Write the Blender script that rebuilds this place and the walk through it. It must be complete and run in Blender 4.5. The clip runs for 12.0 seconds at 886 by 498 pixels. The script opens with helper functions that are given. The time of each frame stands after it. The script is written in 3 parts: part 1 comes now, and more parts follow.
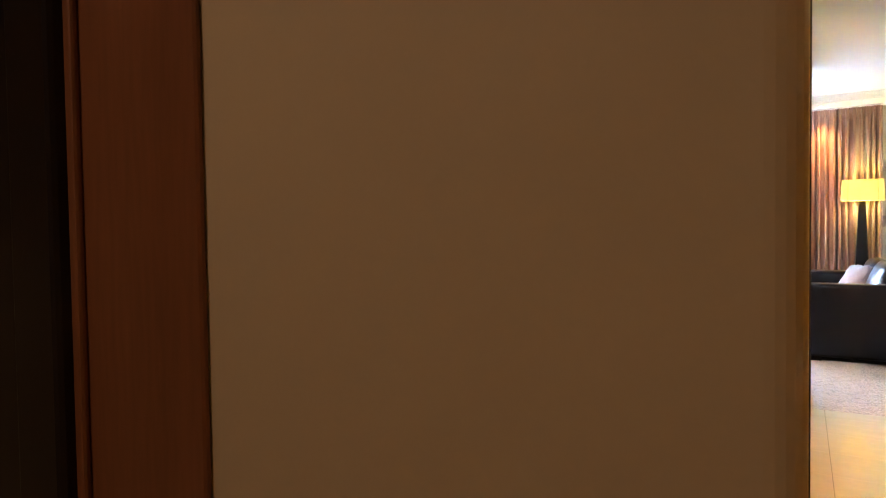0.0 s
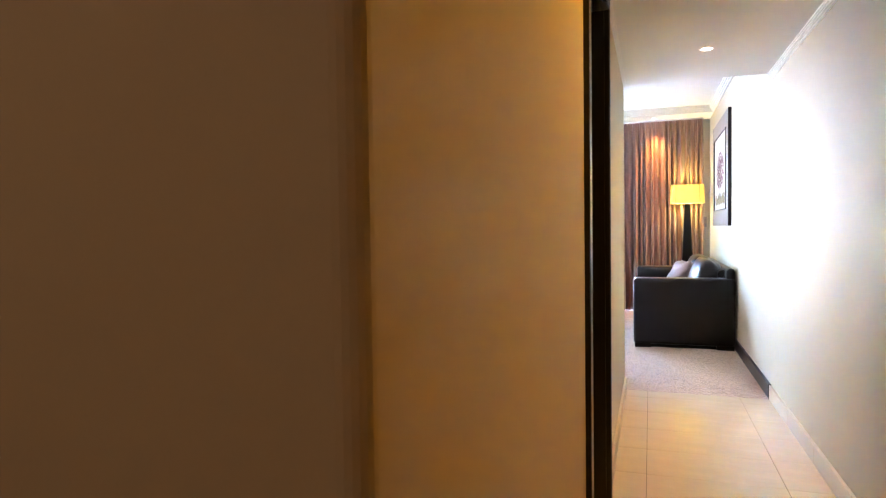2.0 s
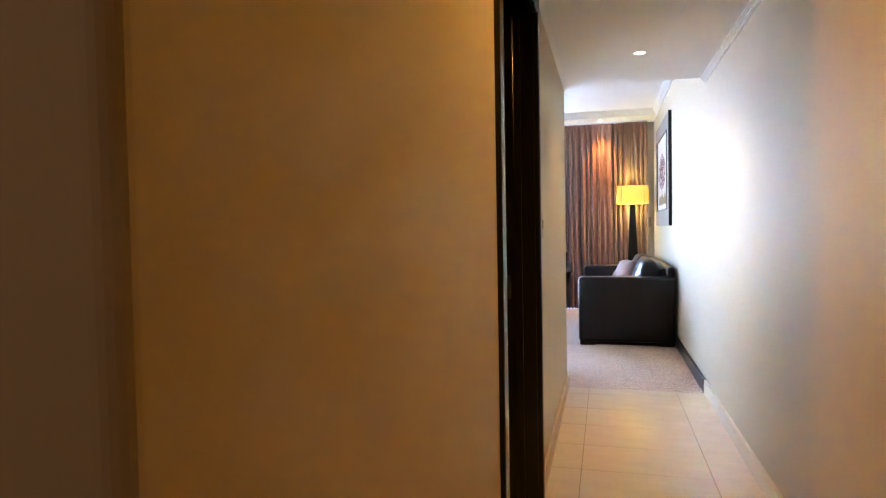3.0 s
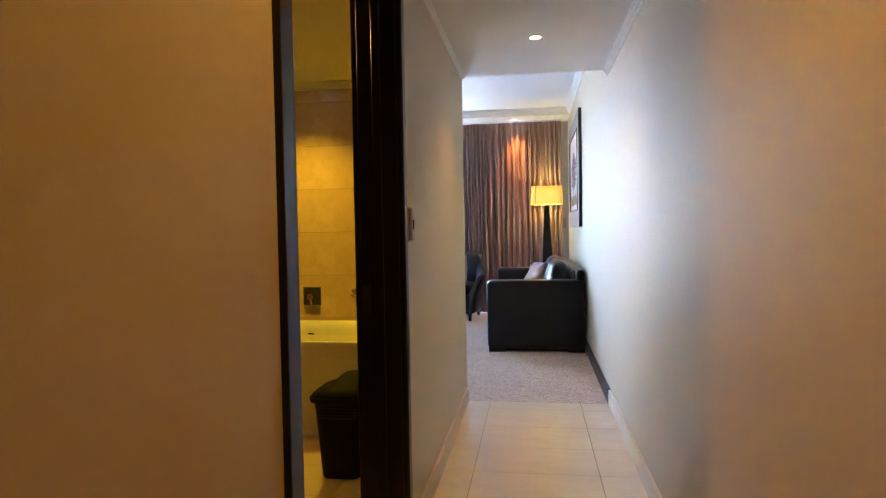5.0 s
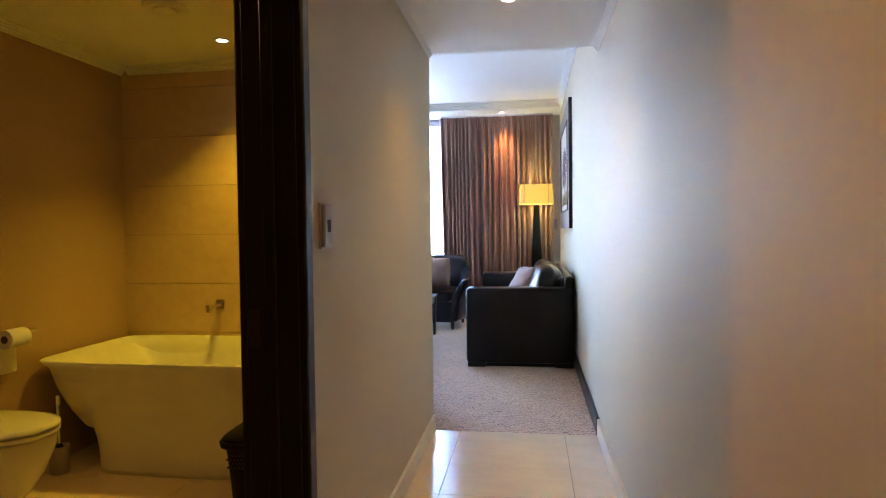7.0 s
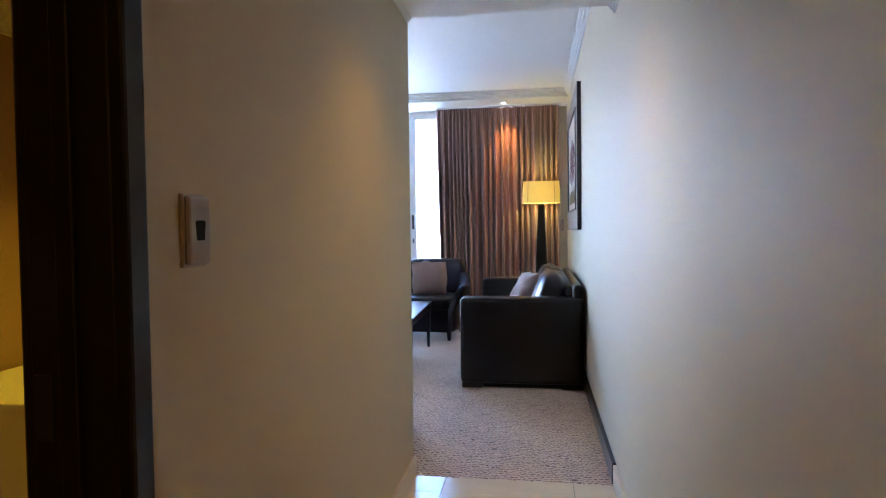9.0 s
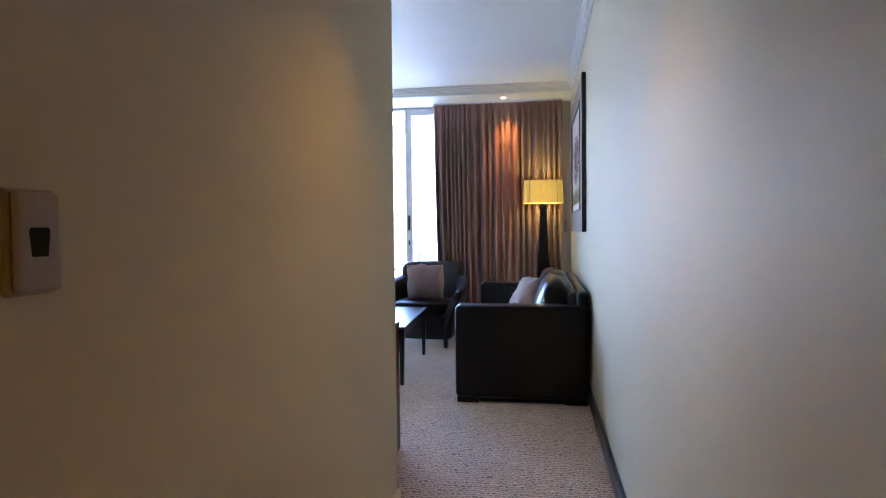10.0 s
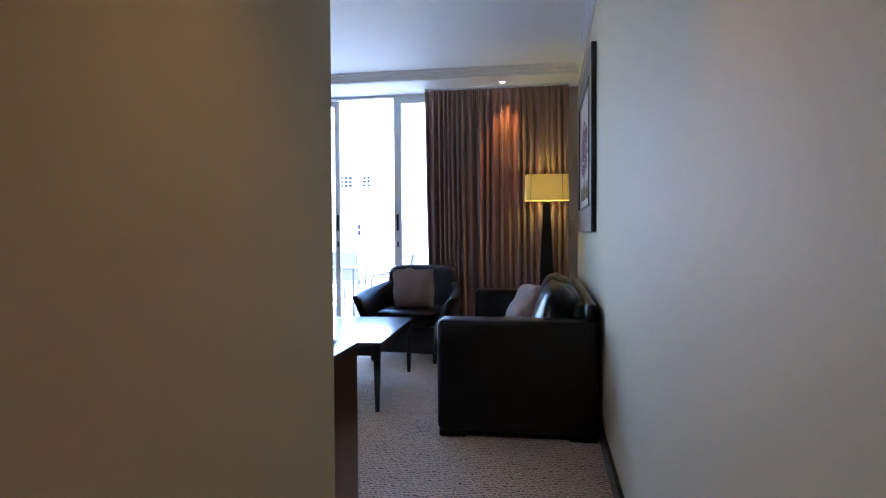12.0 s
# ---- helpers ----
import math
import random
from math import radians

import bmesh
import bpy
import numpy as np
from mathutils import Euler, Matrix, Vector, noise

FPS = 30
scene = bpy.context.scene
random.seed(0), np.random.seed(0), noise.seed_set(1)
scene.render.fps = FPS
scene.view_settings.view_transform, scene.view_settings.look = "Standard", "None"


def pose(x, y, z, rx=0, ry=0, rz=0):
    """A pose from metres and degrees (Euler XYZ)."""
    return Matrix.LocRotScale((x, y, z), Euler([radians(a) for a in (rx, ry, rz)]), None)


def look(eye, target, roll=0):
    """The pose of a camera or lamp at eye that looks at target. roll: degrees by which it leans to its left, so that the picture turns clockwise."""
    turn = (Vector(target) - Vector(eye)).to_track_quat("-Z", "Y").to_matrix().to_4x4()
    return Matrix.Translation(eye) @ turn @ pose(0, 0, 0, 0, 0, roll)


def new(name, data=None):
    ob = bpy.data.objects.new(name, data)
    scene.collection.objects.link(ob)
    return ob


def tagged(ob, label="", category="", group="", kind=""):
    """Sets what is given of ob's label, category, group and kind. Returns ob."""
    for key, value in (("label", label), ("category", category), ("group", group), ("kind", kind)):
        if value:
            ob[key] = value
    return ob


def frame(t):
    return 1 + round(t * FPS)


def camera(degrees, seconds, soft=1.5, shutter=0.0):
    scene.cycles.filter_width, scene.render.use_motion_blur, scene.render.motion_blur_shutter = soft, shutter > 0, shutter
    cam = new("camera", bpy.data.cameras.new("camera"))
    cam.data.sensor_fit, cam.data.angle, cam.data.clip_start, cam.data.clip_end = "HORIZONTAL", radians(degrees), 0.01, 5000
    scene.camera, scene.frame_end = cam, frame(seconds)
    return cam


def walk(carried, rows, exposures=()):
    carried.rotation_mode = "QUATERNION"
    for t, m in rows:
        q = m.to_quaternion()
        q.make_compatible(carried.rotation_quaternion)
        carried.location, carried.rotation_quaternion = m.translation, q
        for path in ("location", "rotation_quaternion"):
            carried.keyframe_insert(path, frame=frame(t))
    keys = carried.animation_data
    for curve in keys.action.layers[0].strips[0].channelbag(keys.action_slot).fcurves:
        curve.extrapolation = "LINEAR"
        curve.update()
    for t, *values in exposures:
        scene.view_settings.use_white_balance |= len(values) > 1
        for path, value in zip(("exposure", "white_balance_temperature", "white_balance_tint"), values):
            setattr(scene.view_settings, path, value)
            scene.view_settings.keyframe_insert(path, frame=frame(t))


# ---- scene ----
cam = camera(71.9, 12.0, 1.25)
PATH = [
    (0, (0.033, -4.752, 1.225), (-0.980, -3.029, 1.166), -0.8),
    (0.5, (0.068, -4.687, 1.225), (-0.833, -2.902, 1.16), -0.7),
    (1, (0.095, -4.713, 1.224), (-0.705, -2.882, 1.159), -0.8),
    (1.5, (0.135, -4.74, 1.224), (-0.58, -2.873, 1.157), -0.7),
    (2, (0.186, -4.742, 1.227), (-0.457, -2.85, 1.16), -0.8),
    (2.5, (0.236, -4.727, 1.222), (-0.338, -2.812, 1.156), -0.8),
    (3, (0.289, -4.709, 1.221), (-0.224, -2.777, 1.155), -1.0),
    (5, (0.474, -4.251, 1.213), (0.182, -2.273, 1.148), -1.0),
    (5.5, (0.516, -4.112, 1.212), (0.234, -2.133, 1.148), -1.0),
    (6, (0.507, -3.93, 1.215), (0.229, -1.95, 1.152), -0.8),
    (6.5, (0.516, -3.8, 1.213), (0.236, -1.82, 1.149), -0.8),
    (7, (0.594, -3.634, 1.219), (0.309, -1.656, 1.155), -0.7),
    (9, (0.621, -2.964, 1.229), (0.315, -0.989, 1.166), -0.7),
    (9.5, (0.639, -2.769, 1.244), (0.331, -0.794, 1.18), -0.5),
    (10, (0.629, -2.606, 1.243), (0.315, -0.632, 1.18), -0.6),
    (10.5, (0.587, -2.383, 1.216), (0.269, -0.409, 1.164), -0.3),
    (11, (0.594, -2.218, 1.212), (0.272, -0.245, 1.162), -0.4),
    (11.5, (0.628, -2.006, 1.223), (0.302, -0.033, 1.175), -0.2),
    (12, (0.666, -1.841, 1.213), (0.331, 0.13, 1.16), -0.3),
]
walk(cam, [(t, look(eye, target, roll)) for t, eye, target, roll in PATH],
     [(0, 6.6, 5700, 17), (1, 6.6, 5700, 17), (2, 6.4, 5650, 17), (3, 6.0, 5600, 17), (5.5, 5.58, 5400, 16), (7, 5.45, 5300, 16), (9, 5.1, 5200, 16), (11, 4.48, 5200, 16), (12, 4.12, 5200, 16)])

# ---- world, sun ----
world = bpy.data.worlds.new("world")
scene.world = world
world.use_nodes = True
wn = world.node_tree.nodes
sky = wn.new("ShaderNodeTexSky")
sky.sky_type = "NISHITA"
sky.sun_disc = False
sky.sun_elevation = radians(52)
sky.sun_rotation = radians(200)
wn["Background"].inputs["Strength"].default_value = 0.15
world.node_tree.links.new(sky.outputs["Color"], wn["Background"].inputs["Color"])
sun = new("sun", bpy.data.lights.new("sun", "SUN"))
sun.data.energy, sun.data.angle, sun.data.color = 1.0, radians(0.5), (1.0, 0.95, 0.88)
sun.matrix_world = look((3, -20, 26), (0, 0, 0))


def lamp_spot(x, y, z, watts, colour, cone=110, blend=0.6, size=0.03, aim=None):
    """The light of one recessed downlight, straight down or tilted towards aim."""
    ob = new("downlight_bulb", bpy.data.lights.new("downlight_bulb", "SPOT"))
    ob.data.energy, ob.data.color, ob.data.spot_size, ob.data.spot_blend = watts, colour, radians(cone), blend
    ob.data.shadow_soft_size = size
    ob.matrix_world = look((x, y, z), aim or (x, y, 0))
    return ob


WARM = (1.0, 0.43, 0.0)
YELLOW = (1.0, 0.60, 0.0)
lamp_spot(0.5, -0.81, 2.235, 0.66, (1.0, 0.47, 0.06), 116, 1.0)
lamp_spot(0.5, -3.3, 2.235, 0.42, WARM, 160, 1.0)
lamp_spot(-0.5, -5.4, 2.235, 0.15, (1.0, 0.58, 0.28), 140)
lamp_spot(-1.04, -0.52, 2.225, 1.75, YELLOW, 104, 0.95)
lamp_spot(-1.1, -1.62, 2.225, 0.22, (1.0, 0.45, 0.02), 96, 0.7)
# Unseen added lamp, tilted through the doorway to warm the corridor wall.
lamp_spot(-1.25, -1.97, 2.225, 1.05, (1.0, 0.42, 0.10), 70, 0.8, aim=(0.985, -2.9, 1.1))
lamp_spot(0.25, 4.33, 2.70, 2.3, (1.0, 0.36, 0.08), 66, 1.0, 0.05, aim=(0.30, 4.46, 1.2))

# ---- materials ----


def material(name, colour, rough=0.5, metal=0.0, vary=0.12, scale=6.0, grain=60.0, bump=0.05, dist=0.002, tone=None,
             stretch=(1, 1, 1), per_object=0.0, rough_vary=0.08, coat=0.0, spec=0.5, sheen=0.0):
    """A painted, woven or polished surface: two scales of noise in colour, roughness and relief."""
    m = bpy.data.materials.new(name)
    m.use_nodes = True
    nt = m.node_tree
    n, ln = nt.nodes, nt.links
    b = n["Principled BSDF"]
    b.inputs["Metallic"].default_value = metal
    b.inputs["Specular IOR Level"].default_value = spec
    b.inputs["Coat Weight"].default_value = coat
    b.inputs["Sheen Weight"].default_value = sheen
    co = n.new("ShaderNodeTexCoord")
    mp = n.new("ShaderNodeMapping")
    mp.inputs["Scale"].default_value = stretch
    ln.new(co.outputs["Object"], mp.inputs["Vector"])
    big, fine = n.new("ShaderNodeTexNoise"), n.new("ShaderNodeTexNoise")
    for t, s, d in ((big, scale, 4), (fine, grain, 6)):
        t.inputs["Scale"].default_value, t.inputs["Detail"].default_value = s, d
        ln.new(mp.outputs["Vector"], t.inputs["Vector"])
    mixn = n.new("ShaderNodeMix")
    mixn.data_type = "FLOAT"
    mixn.inputs[0].default_value = 0.4
    ln.new(big.outputs["Fac"], mixn.inputs[2])
    ln.new(fine.outputs["Fac"], mixn.inputs[3])
    fac = mixn.outputs[0]
    if per_object:
        info = n.new("ShaderNodeObjectInfo")
        add = n.new("ShaderNodeMath")
        add.operation = "MULTIPLY_ADD"
        add.inputs[1].default_value = per_object
        ln.new(info.outputs["Random"], add.inputs[0])
        ln.new(fac, add.inputs[2])
        sub = n.new("ShaderNodeMath")
        sub.operation = "SUBTRACT"
        sub.inputs[1].default_value = per_object / 2
        ln.new(add.outputs[0], sub.inputs[0])
        fac = sub.outputs[0]
    ramp = n.new("ShaderNodeValToRGB")
    other = tone or tuple(c * (1 - 2.2 * vary) for c in colour)
    ramp.color_ramp.elements[0].position, ramp.color_ramp.elements[0].color = 0.3, (*other, 1)
    ramp.color_ramp.elements[1].position, ramp.color_ramp.elements[1].color = 0.7, (*colour, 1)
    ln.new(fac, ramp.inputs["Fac"])
    ln.new(ramp.outputs["Color"], b.inputs["Base Color"])
    rr = n.new("ShaderNodeMapRange")
    rr.inputs["To Min"].default_value, rr.inputs["To Max"].default_value = max(0.02, rough - rough_vary), min(1, rough + rough_vary)
    ln.new(big.outputs["Fac"], rr.inputs["Value"])
    ln.new(rr.outputs["Result"], b.inputs["Roughness"])
    if bump:
        bp = n.new("ShaderNodeBump")
        bp.inputs["Strength"].default_value, bp.inputs["Distance"].default_value = bump, dist
        ln.new(fac if not per_object else mixn.outputs[0], bp.inputs["Height"])
        ln.new(bp.outputs["Normal"], b.inputs["Normal"])
    return m


def glowing(name, colour, strength):
    m = bpy.data.materials.new(name)
    m.use_nodes = True
    b = m.node_tree.nodes["Principled BSDF"]
    b.inputs["Base Color"].default_value = (*colour, 1)
    b.inputs["Emission Color"].default_value = (*colour, 1)
    b.inputs["Emission Strength"].default_value = strength
    return m


def carpet_material():
    m = material("carpet_loop", (0.74, 0.54, 0.40), 0.95, sheen=0.2, vary=0.1, scale=3, grain=260, bump=0.4, dist=0.004, spec=0.1)
    nt = m.node_tree
    n, ln = nt.nodes, nt.links
    b = n["Principled BSDF"]
    co = n.new("ShaderNodeTexCoord")
    warp = n.new("ShaderNodeTexNoise")
    warp.inputs["Scale"].default_value = 16
    mx = n.new("ShaderNodeMix")
    mx.data_type, mx.blend_type = "RGBA", "LINEAR_LIGHT"
    mx.inputs[0].default_value = 0.03
    ln.new(co.outputs["Object"], warp.inputs["Vector"])
    ln.new(co.outputs["Object"], mx.inputs[6])
    ln.new(warp.outputs["Color"], mx.inputs[7])
    mp = n.new("ShaderNodeMapping")
    mp.inputs["Scale"].default_value = (36, 19, 1)
    ln.new(mx.outputs[2], mp.inputs["Vector"])
    dash = n.new("ShaderNodeTexBrick")
    dash.offset, dash.offset_frequency = 0.43, 2
    for key, val in (("Scale", 1.0), ("Mortar Size", 0.14), ("Mortar Smooth", 0.35), ("Bias", 0.0), ("Brick Width", 1.0), ("Row Height", 0.45)):
        dash.inputs[key].default_value = val
    dash.inputs["Color1"].default_value = (0.08, 0.05, 0.04, 1)
    dash.inputs["Color2"].default_value = (0.55, 0.45, 0.39, 1)
    dash.inputs["Mortar"].default_value = (1, 1, 1, 1)
    ln.new(mp.outputs["Vector"], dash.inputs["Vector"])
    old = b.inputs["Base Color"].links[0].from_socket
    mul = n.new("ShaderNodeMix")
    mul.data_type, mul.blend_type = "RGBA", "MULTIPLY"
    mul.inputs[0].default_value = 0.9
    ln.new(old, mul.inputs[6])
    ln.new(dash.outputs["Color"], mul.inputs[7])
    ln.new(mul.outputs[2], b.inputs["Base Color"])
    return m


def glass_material():
    m = bpy.data.materials.new("window_glass")
    m.use_nodes = True
    b = m.node_tree.nodes["Principled BSDF"]
    b.inputs["Base Color"].default_value = (0.95, 0.98, 0.97, 1)
    b.inputs["Transmission Weight"].default_value = 1
    b.inputs["Roughness"].default_value = 0.0
    b.inputs["IOR"].default_value = 1.05
    return m


def shade_material():
    m = material("lamp_fabric", (0.78, 0.6, 0.22), 0.8, vary=0.04, grain=300, bump=0.1)
    nt = m.node_tree
    b = nt.nodes["Principled BSDF"]
    b.inputs["Emission Color"].default_value = (1.0, 0.70, 0.06, 1)
    b.inputs["Emission Strength"].default_value = 0.008
    tr, mx = nt.nodes.new("ShaderNodeBsdfTranslucent"), nt.nodes.new("ShaderNodeMixShader")
    tr.inputs["Color"].default_value = (0.85, 0.68, 0.14, 1)
    mx.inputs[0].default_value = 0.14
    nt.links.new(b.outputs[0], mx.inputs[1])
    nt.links.new(tr.outputs[0], mx.inputs[2])
    nt.links.new(mx.outputs[0], nt.nodes["Material Output"].inputs["Surface"])
    return m


WALL = material("cream_paint", (0.55, 0.475, 0.335), 0.6, vary=0.02, scale=1.6, grain=220, bump=0.06, dist=0.001, rough_vary=0.05, spec=0.3)
WHITE = material("white_ceiling_paint", (0.82, 0.82, 0.80), 0.7, vary=0.015, scale=1.2, grain=200, bump=0.04, dist=0.001)
TRIM_W = material("cream_skirting", (0.68, 0.59, 0.45), 0.55, vary=0.04, scale=5)
DARKWOOD = material("dark_stained_wood", (0.012, 0.009, 0.009), 0.3, vary=0.15, scale=3, grain=30, stretch=(8, 8, 0.6), bump=0.05, rough_vary=0.06, spec=0.3)
BROWNWOOD = material("brown_veneer", (0.16, 0.065, 0.03), 0.35, vary=0.2, scale=4, grain=26, stretch=(6, 6, 0.7), bump=0.04)
ARCHW = material("reddish_brown_wood", (0.24, 0.095, 0.04), 0.45, vary=0.15, scale=3, grain=24, stretch=(7, 7, 0.6), bump=0.04)
TABLETOP = material("dark_polished_wood", (0.06, 0.038, 0.028), 0.30, coat=0.3, spec=1.0, vary=0.2, scale=4, grain=30, stretch=(6, 0.6, 6), bump=0.02, rough_vary=0.04)
LEATHER = material("dark_brown_leather", (0.009, 0.006, 0.006), 0.30, vary=0.2, scale=5, grain=170, bump=0.14, dist=0.002, rough_vary=0.06, spec=0.3)
CUSHION = material("mauve_linen", (0.37, 0.26, 0.235), 0.85, vary=0.1, scale=9, grain=320, bump=0.3, dist=0.002, spec=0.2, sheen=0.2)
CURTAIN = material("taupe_satin_curtain", (0.285, 0.166, 0.138), 0.5, vary=0.08, scale=5, grain=240, bump=0.12, sheen=0.3, stretch=(1, 1, 0.15))
GREYFRAME = material("taupe_picture_frame", (0.24, 0.20, 0.175), 0.45, vary=0.12, scale=8, grain=60, stretch=(1, 1, 0.3))
FRAMEDGE = material("dark_frame_edge", (0.035, 0.027, 0.024), 0.4, vary=0.2)
PAPER = material("ivory_paper", (0.60, 0.52, 0.45), 0.6, vary=0.03, scale=8)
TILE = material("cream_floor_tile", (0.86, 0.71, 0.50), 0.2, vary=0.06, scale=4, grain=40, bump=0.008, per_object=0.10, stretch=(1, 3, 1), rough_vary=0.06)
GROUT = material("beige_grout", (0.32, 0.25, 0.17), 0.9, vary=0.1, grain=150, bump=0.2)
TRAV = material("travertine_tile", (0.64, 0.47, 0.20), 0.26, vary=0.1, scale=5, grain=50, bump=0.015, per_object=0.10, stretch=(0.35, 0.35, 9), tone=(0.50, 0.35, 0.15))
BATHWALL = material("beige_bathroom_plaster", (0.46, 0.31, 0.12), 0.5, vary=0.06, scale=2.5, grain=90, bump=0.04, dist=0.001)
CERAMIC = material("white_ceramic", (0.82, 0.80, 0.74), 0.12, vary=0.01, scale=3, bump=0, rough_vary=0.03)
TUBM = material("white_stone_resin", (0.80, 0.77, 0.70), 0.3, vary=0.015, scale=3, bump=0, rough_vary=0.05)
CHROME = material("chrome", (0.75, 0.75, 0.75), 0.1, 1.0, vary=0.02, bump=0, rough_vary=0.03)
BLACKP = material("black_plastic", (0.012, 0.011, 0.011), 0.65, vary=0.1, grain=200, bump=0.06, spec=0.12)
GREYP = material("grey_beige_plastic", (0.34, 0.285, 0.25), 0.35, vary=0.04, bump=0.02)
ALU = material("grey_aluminium", (0.72, 0.73, 0.73), 0.4, 0.0, vary=0.06, grain=120, bump=0.02)
PATIO = material("grey_painted_metal", (0.11, 0.11, 0.115), 0.5, 0.0, vary=0.08)
MESHF = material("grey_sling_fabric", (0.17, 0.175, 0.185), 0.8, vary=0.08, grain=300, bump=0.2)
TISSUE = material("white_tissue", (0.8, 0.77, 0.72), 0.95, vary=0.03, grain=200, bump=0.15)
BLUE = material("blue_folder_card", (0.10, 0.25, 0.55), 0.4, vary=0.08)
BLOSSOM = material("purple_print", (0.24, 0.06, 0.09), 0.7, vary=0.3, grain=90, bump=0)
OCHRE = material("ochre_print", (0.42, 0.30, 0.14), 0.7, vary=0.2, grain=80, bump=0)
FACADE = material("white_render_facade", (0.78, 0.77, 0.74), 0.9, vary=0.05, scale=0.6, grain=20)
CONCRETE = material("pale_paving", (0.55, 0.53, 0.49), 0.9, vary=0.1, scale=0.7, grain=18)
DARKGLASS = material("blue_window_glass", (0.022, 0.028, 0.038), 0.5, vary=0.15, spec=0.05)
SATINB = material("strike_plate_bronze", (0.09, 0.08, 0.075), 0.45, 1.0)
CARPET = carpet_material()
GLASS = glass_material()
SHADE = shade_material()
BULB = glowing("warm_bulb", (1.0, 0.85, 0.6), 0.8)

# ---- building blocks ----


def box(bm, x0, x1, y0, y1, z0, z1, bev=0.0, seg=1):
    """Adds a box between two corners, with its edges rounded by bev."""
    v = [bm.verts.new((x, y, z)) for x in (x0, x1) for y in (y0, y1) for z in (z0, z1)]
    fs = [bm.faces.new([v[i] for i in q]) for q in ((0, 1, 3, 2), (4, 6, 7, 5), (0, 4, 5, 1), (2, 3, 7, 6), (0, 2, 6, 4), (1, 5, 7, 3))]
    if bev:
        es = {e for f in fs for e in f.edges}
        bmesh.ops.bevel(bm, geom=list(es), offset=bev, segments=seg, affect="EDGES", profile=0.5)
    return bm


def boxes(*rows, bev=0.0, seg=1):
    bm = bmesh.new()
    for r in rows:
        box(bm, *r, bev=bev, seg=seg)
    return bm


def prism(profile, a0, a1, axis="y"):
    """A profile of (u, v) points drawn out along an axis: along y, u is x and v is z; along x, u is y and v is z; along z, u is x and v is y."""
    bm = bmesh.new()

    def put(u, v, a):
        return {"y": (u, a, v), "x": (a, u, v), "z": (u, v, a)}[axis]

    one = [bm.verts.new(put(u, v, a0)) for u, v in profile]
    two = [bm.verts.new(put(u, v, a1)) for u, v in profile]
    n = len(profile)
    bm.faces.new(one)
    bm.faces.new(two[::-1])
    for i in range(n):
        bm.faces.new((one[i], two[i], two[(i + 1) % n], one[(i + 1) % n]))
    bmesh.ops.recalc_face_normals(bm, faces=bm.faces)
    return bm


def lathe(profile, seg=32, cx=0.0, cy=0.0, sx=1.0, sy=1.0):
    """Turns (r, z) points about the upright axis."""
    bm = bmesh.new()
    rings = []
    for r, z in profile:
        rings.append([bm.verts.new((cx + sx * max(r, 1e-4) * math.cos(2 * math.pi * k / seg), cy + sy * max(r, 1e-4) * math.sin(2 * math.pi * k / seg), z)) for k in range(seg)])
    for a, b in zip(rings, rings[1:]):
        for k in range(seg):
            bm.faces.new((a[k], a[(k + 1) % seg], b[(k + 1) % seg], b[k]))
    bm.faces.new(rings[0][::-1])
    bm.faces.new(rings[-1])
    bmesh.ops.recalc_face_normals(bm, faces=bm.faces)
    return bm


def tube(points, r, seg=10, bm=None, taper=1.0):
    """A round bar along a line of points."""
    bm = bm or bmesh.new()
    pts = [Vector(p) for p in points]
    rings = []
    for i, p in enumerate(pts):
        d = (pts[min(i + 1, len(pts) - 1)] - pts[max(i - 1, 0)]).normalized()
        side = d.cross((0, 0, 1)) if abs(d.z) < 0.95 else d.cross((1, 0, 0))
        side.normalize()
        up = side.cross(d)
        rr = r * (1 + (taper - 1) * i / (len(pts) - 1))
        rings.append([bm.verts.new(p + rr * (math.cos(a) * side + math.sin(a) * up)) for a in (2 * math.pi * k / seg for k in range(seg))])
    for a, b in zip(rings, rings[1:]):
        for k in range(seg):
            bm.faces.new((a[k], a[(k + 1) % seg], b[(k + 1) % seg], b[k]))
    bm.faces.new(rings[0][::-1])
    bm.faces.new(rings[-1])
    bmesh.ops.recalc_face_normals(bm, faces=bm.faces)
    return bm


def bulge(sx, sy, sz, power=4.0, seg=28, wrinkle=0.0, seed=0, pinch=0.0):
    """A stuffed, rounded block (a superellipsoid) of the given full sizes about its centre; pinch thins it towards its rim, as a scatter cushion."""
    bm = bmesh.new()
    bmesh.ops.create_uvsphere(bm, u_segments=seg, v_segments=seg // 2, radius=1)
    for v in bm.verts:
        d = v.co.normalized()
        k = (abs(d.x) ** power + abs(d.y) ** power + abs(d.z) ** power) ** (-1 / power)
        p = d * k
        if pinch:
            rim = max(abs(p.x), abs(p.z))
            p.y *= 1 - pinch * rim ** 3
            ear = min(abs(p.x), abs(p.z)) ** 4
            p.x *= 1 + 0.06 * ear
            p.z *= 1 + 0.06 * ear
        w = wrinkle * noise.noise((p * 2.2) + Vector((seed, 0, 0))) + 0.4 * wrinkle * noise.noise(p * 6 + Vector((0, seed, 0)))
        p += d * w
        v.co = Vector((p.x * sx / 2, p.y * sy / 2, p.z * sz / 2))
    return bm


def part(name, bm, mat, parent=None, label="", smooth=False, m=None):
    """Links a bmesh as one mesh object, under a thing or a part where one is given."""
    me = bpy.data.meshes.new(name)
    if m is not None:
        bm.transform(m)
    bm.to_mesh(me)
    bm.free()
    me.materials.append(mat)
    if smooth:
        for p in me.polygons:
            p.use_smooth = True
    ob = new(name, me)
    if parent is not None:
        ob.parent = parent
    if label:
        tagged(ob, label)
    return ob


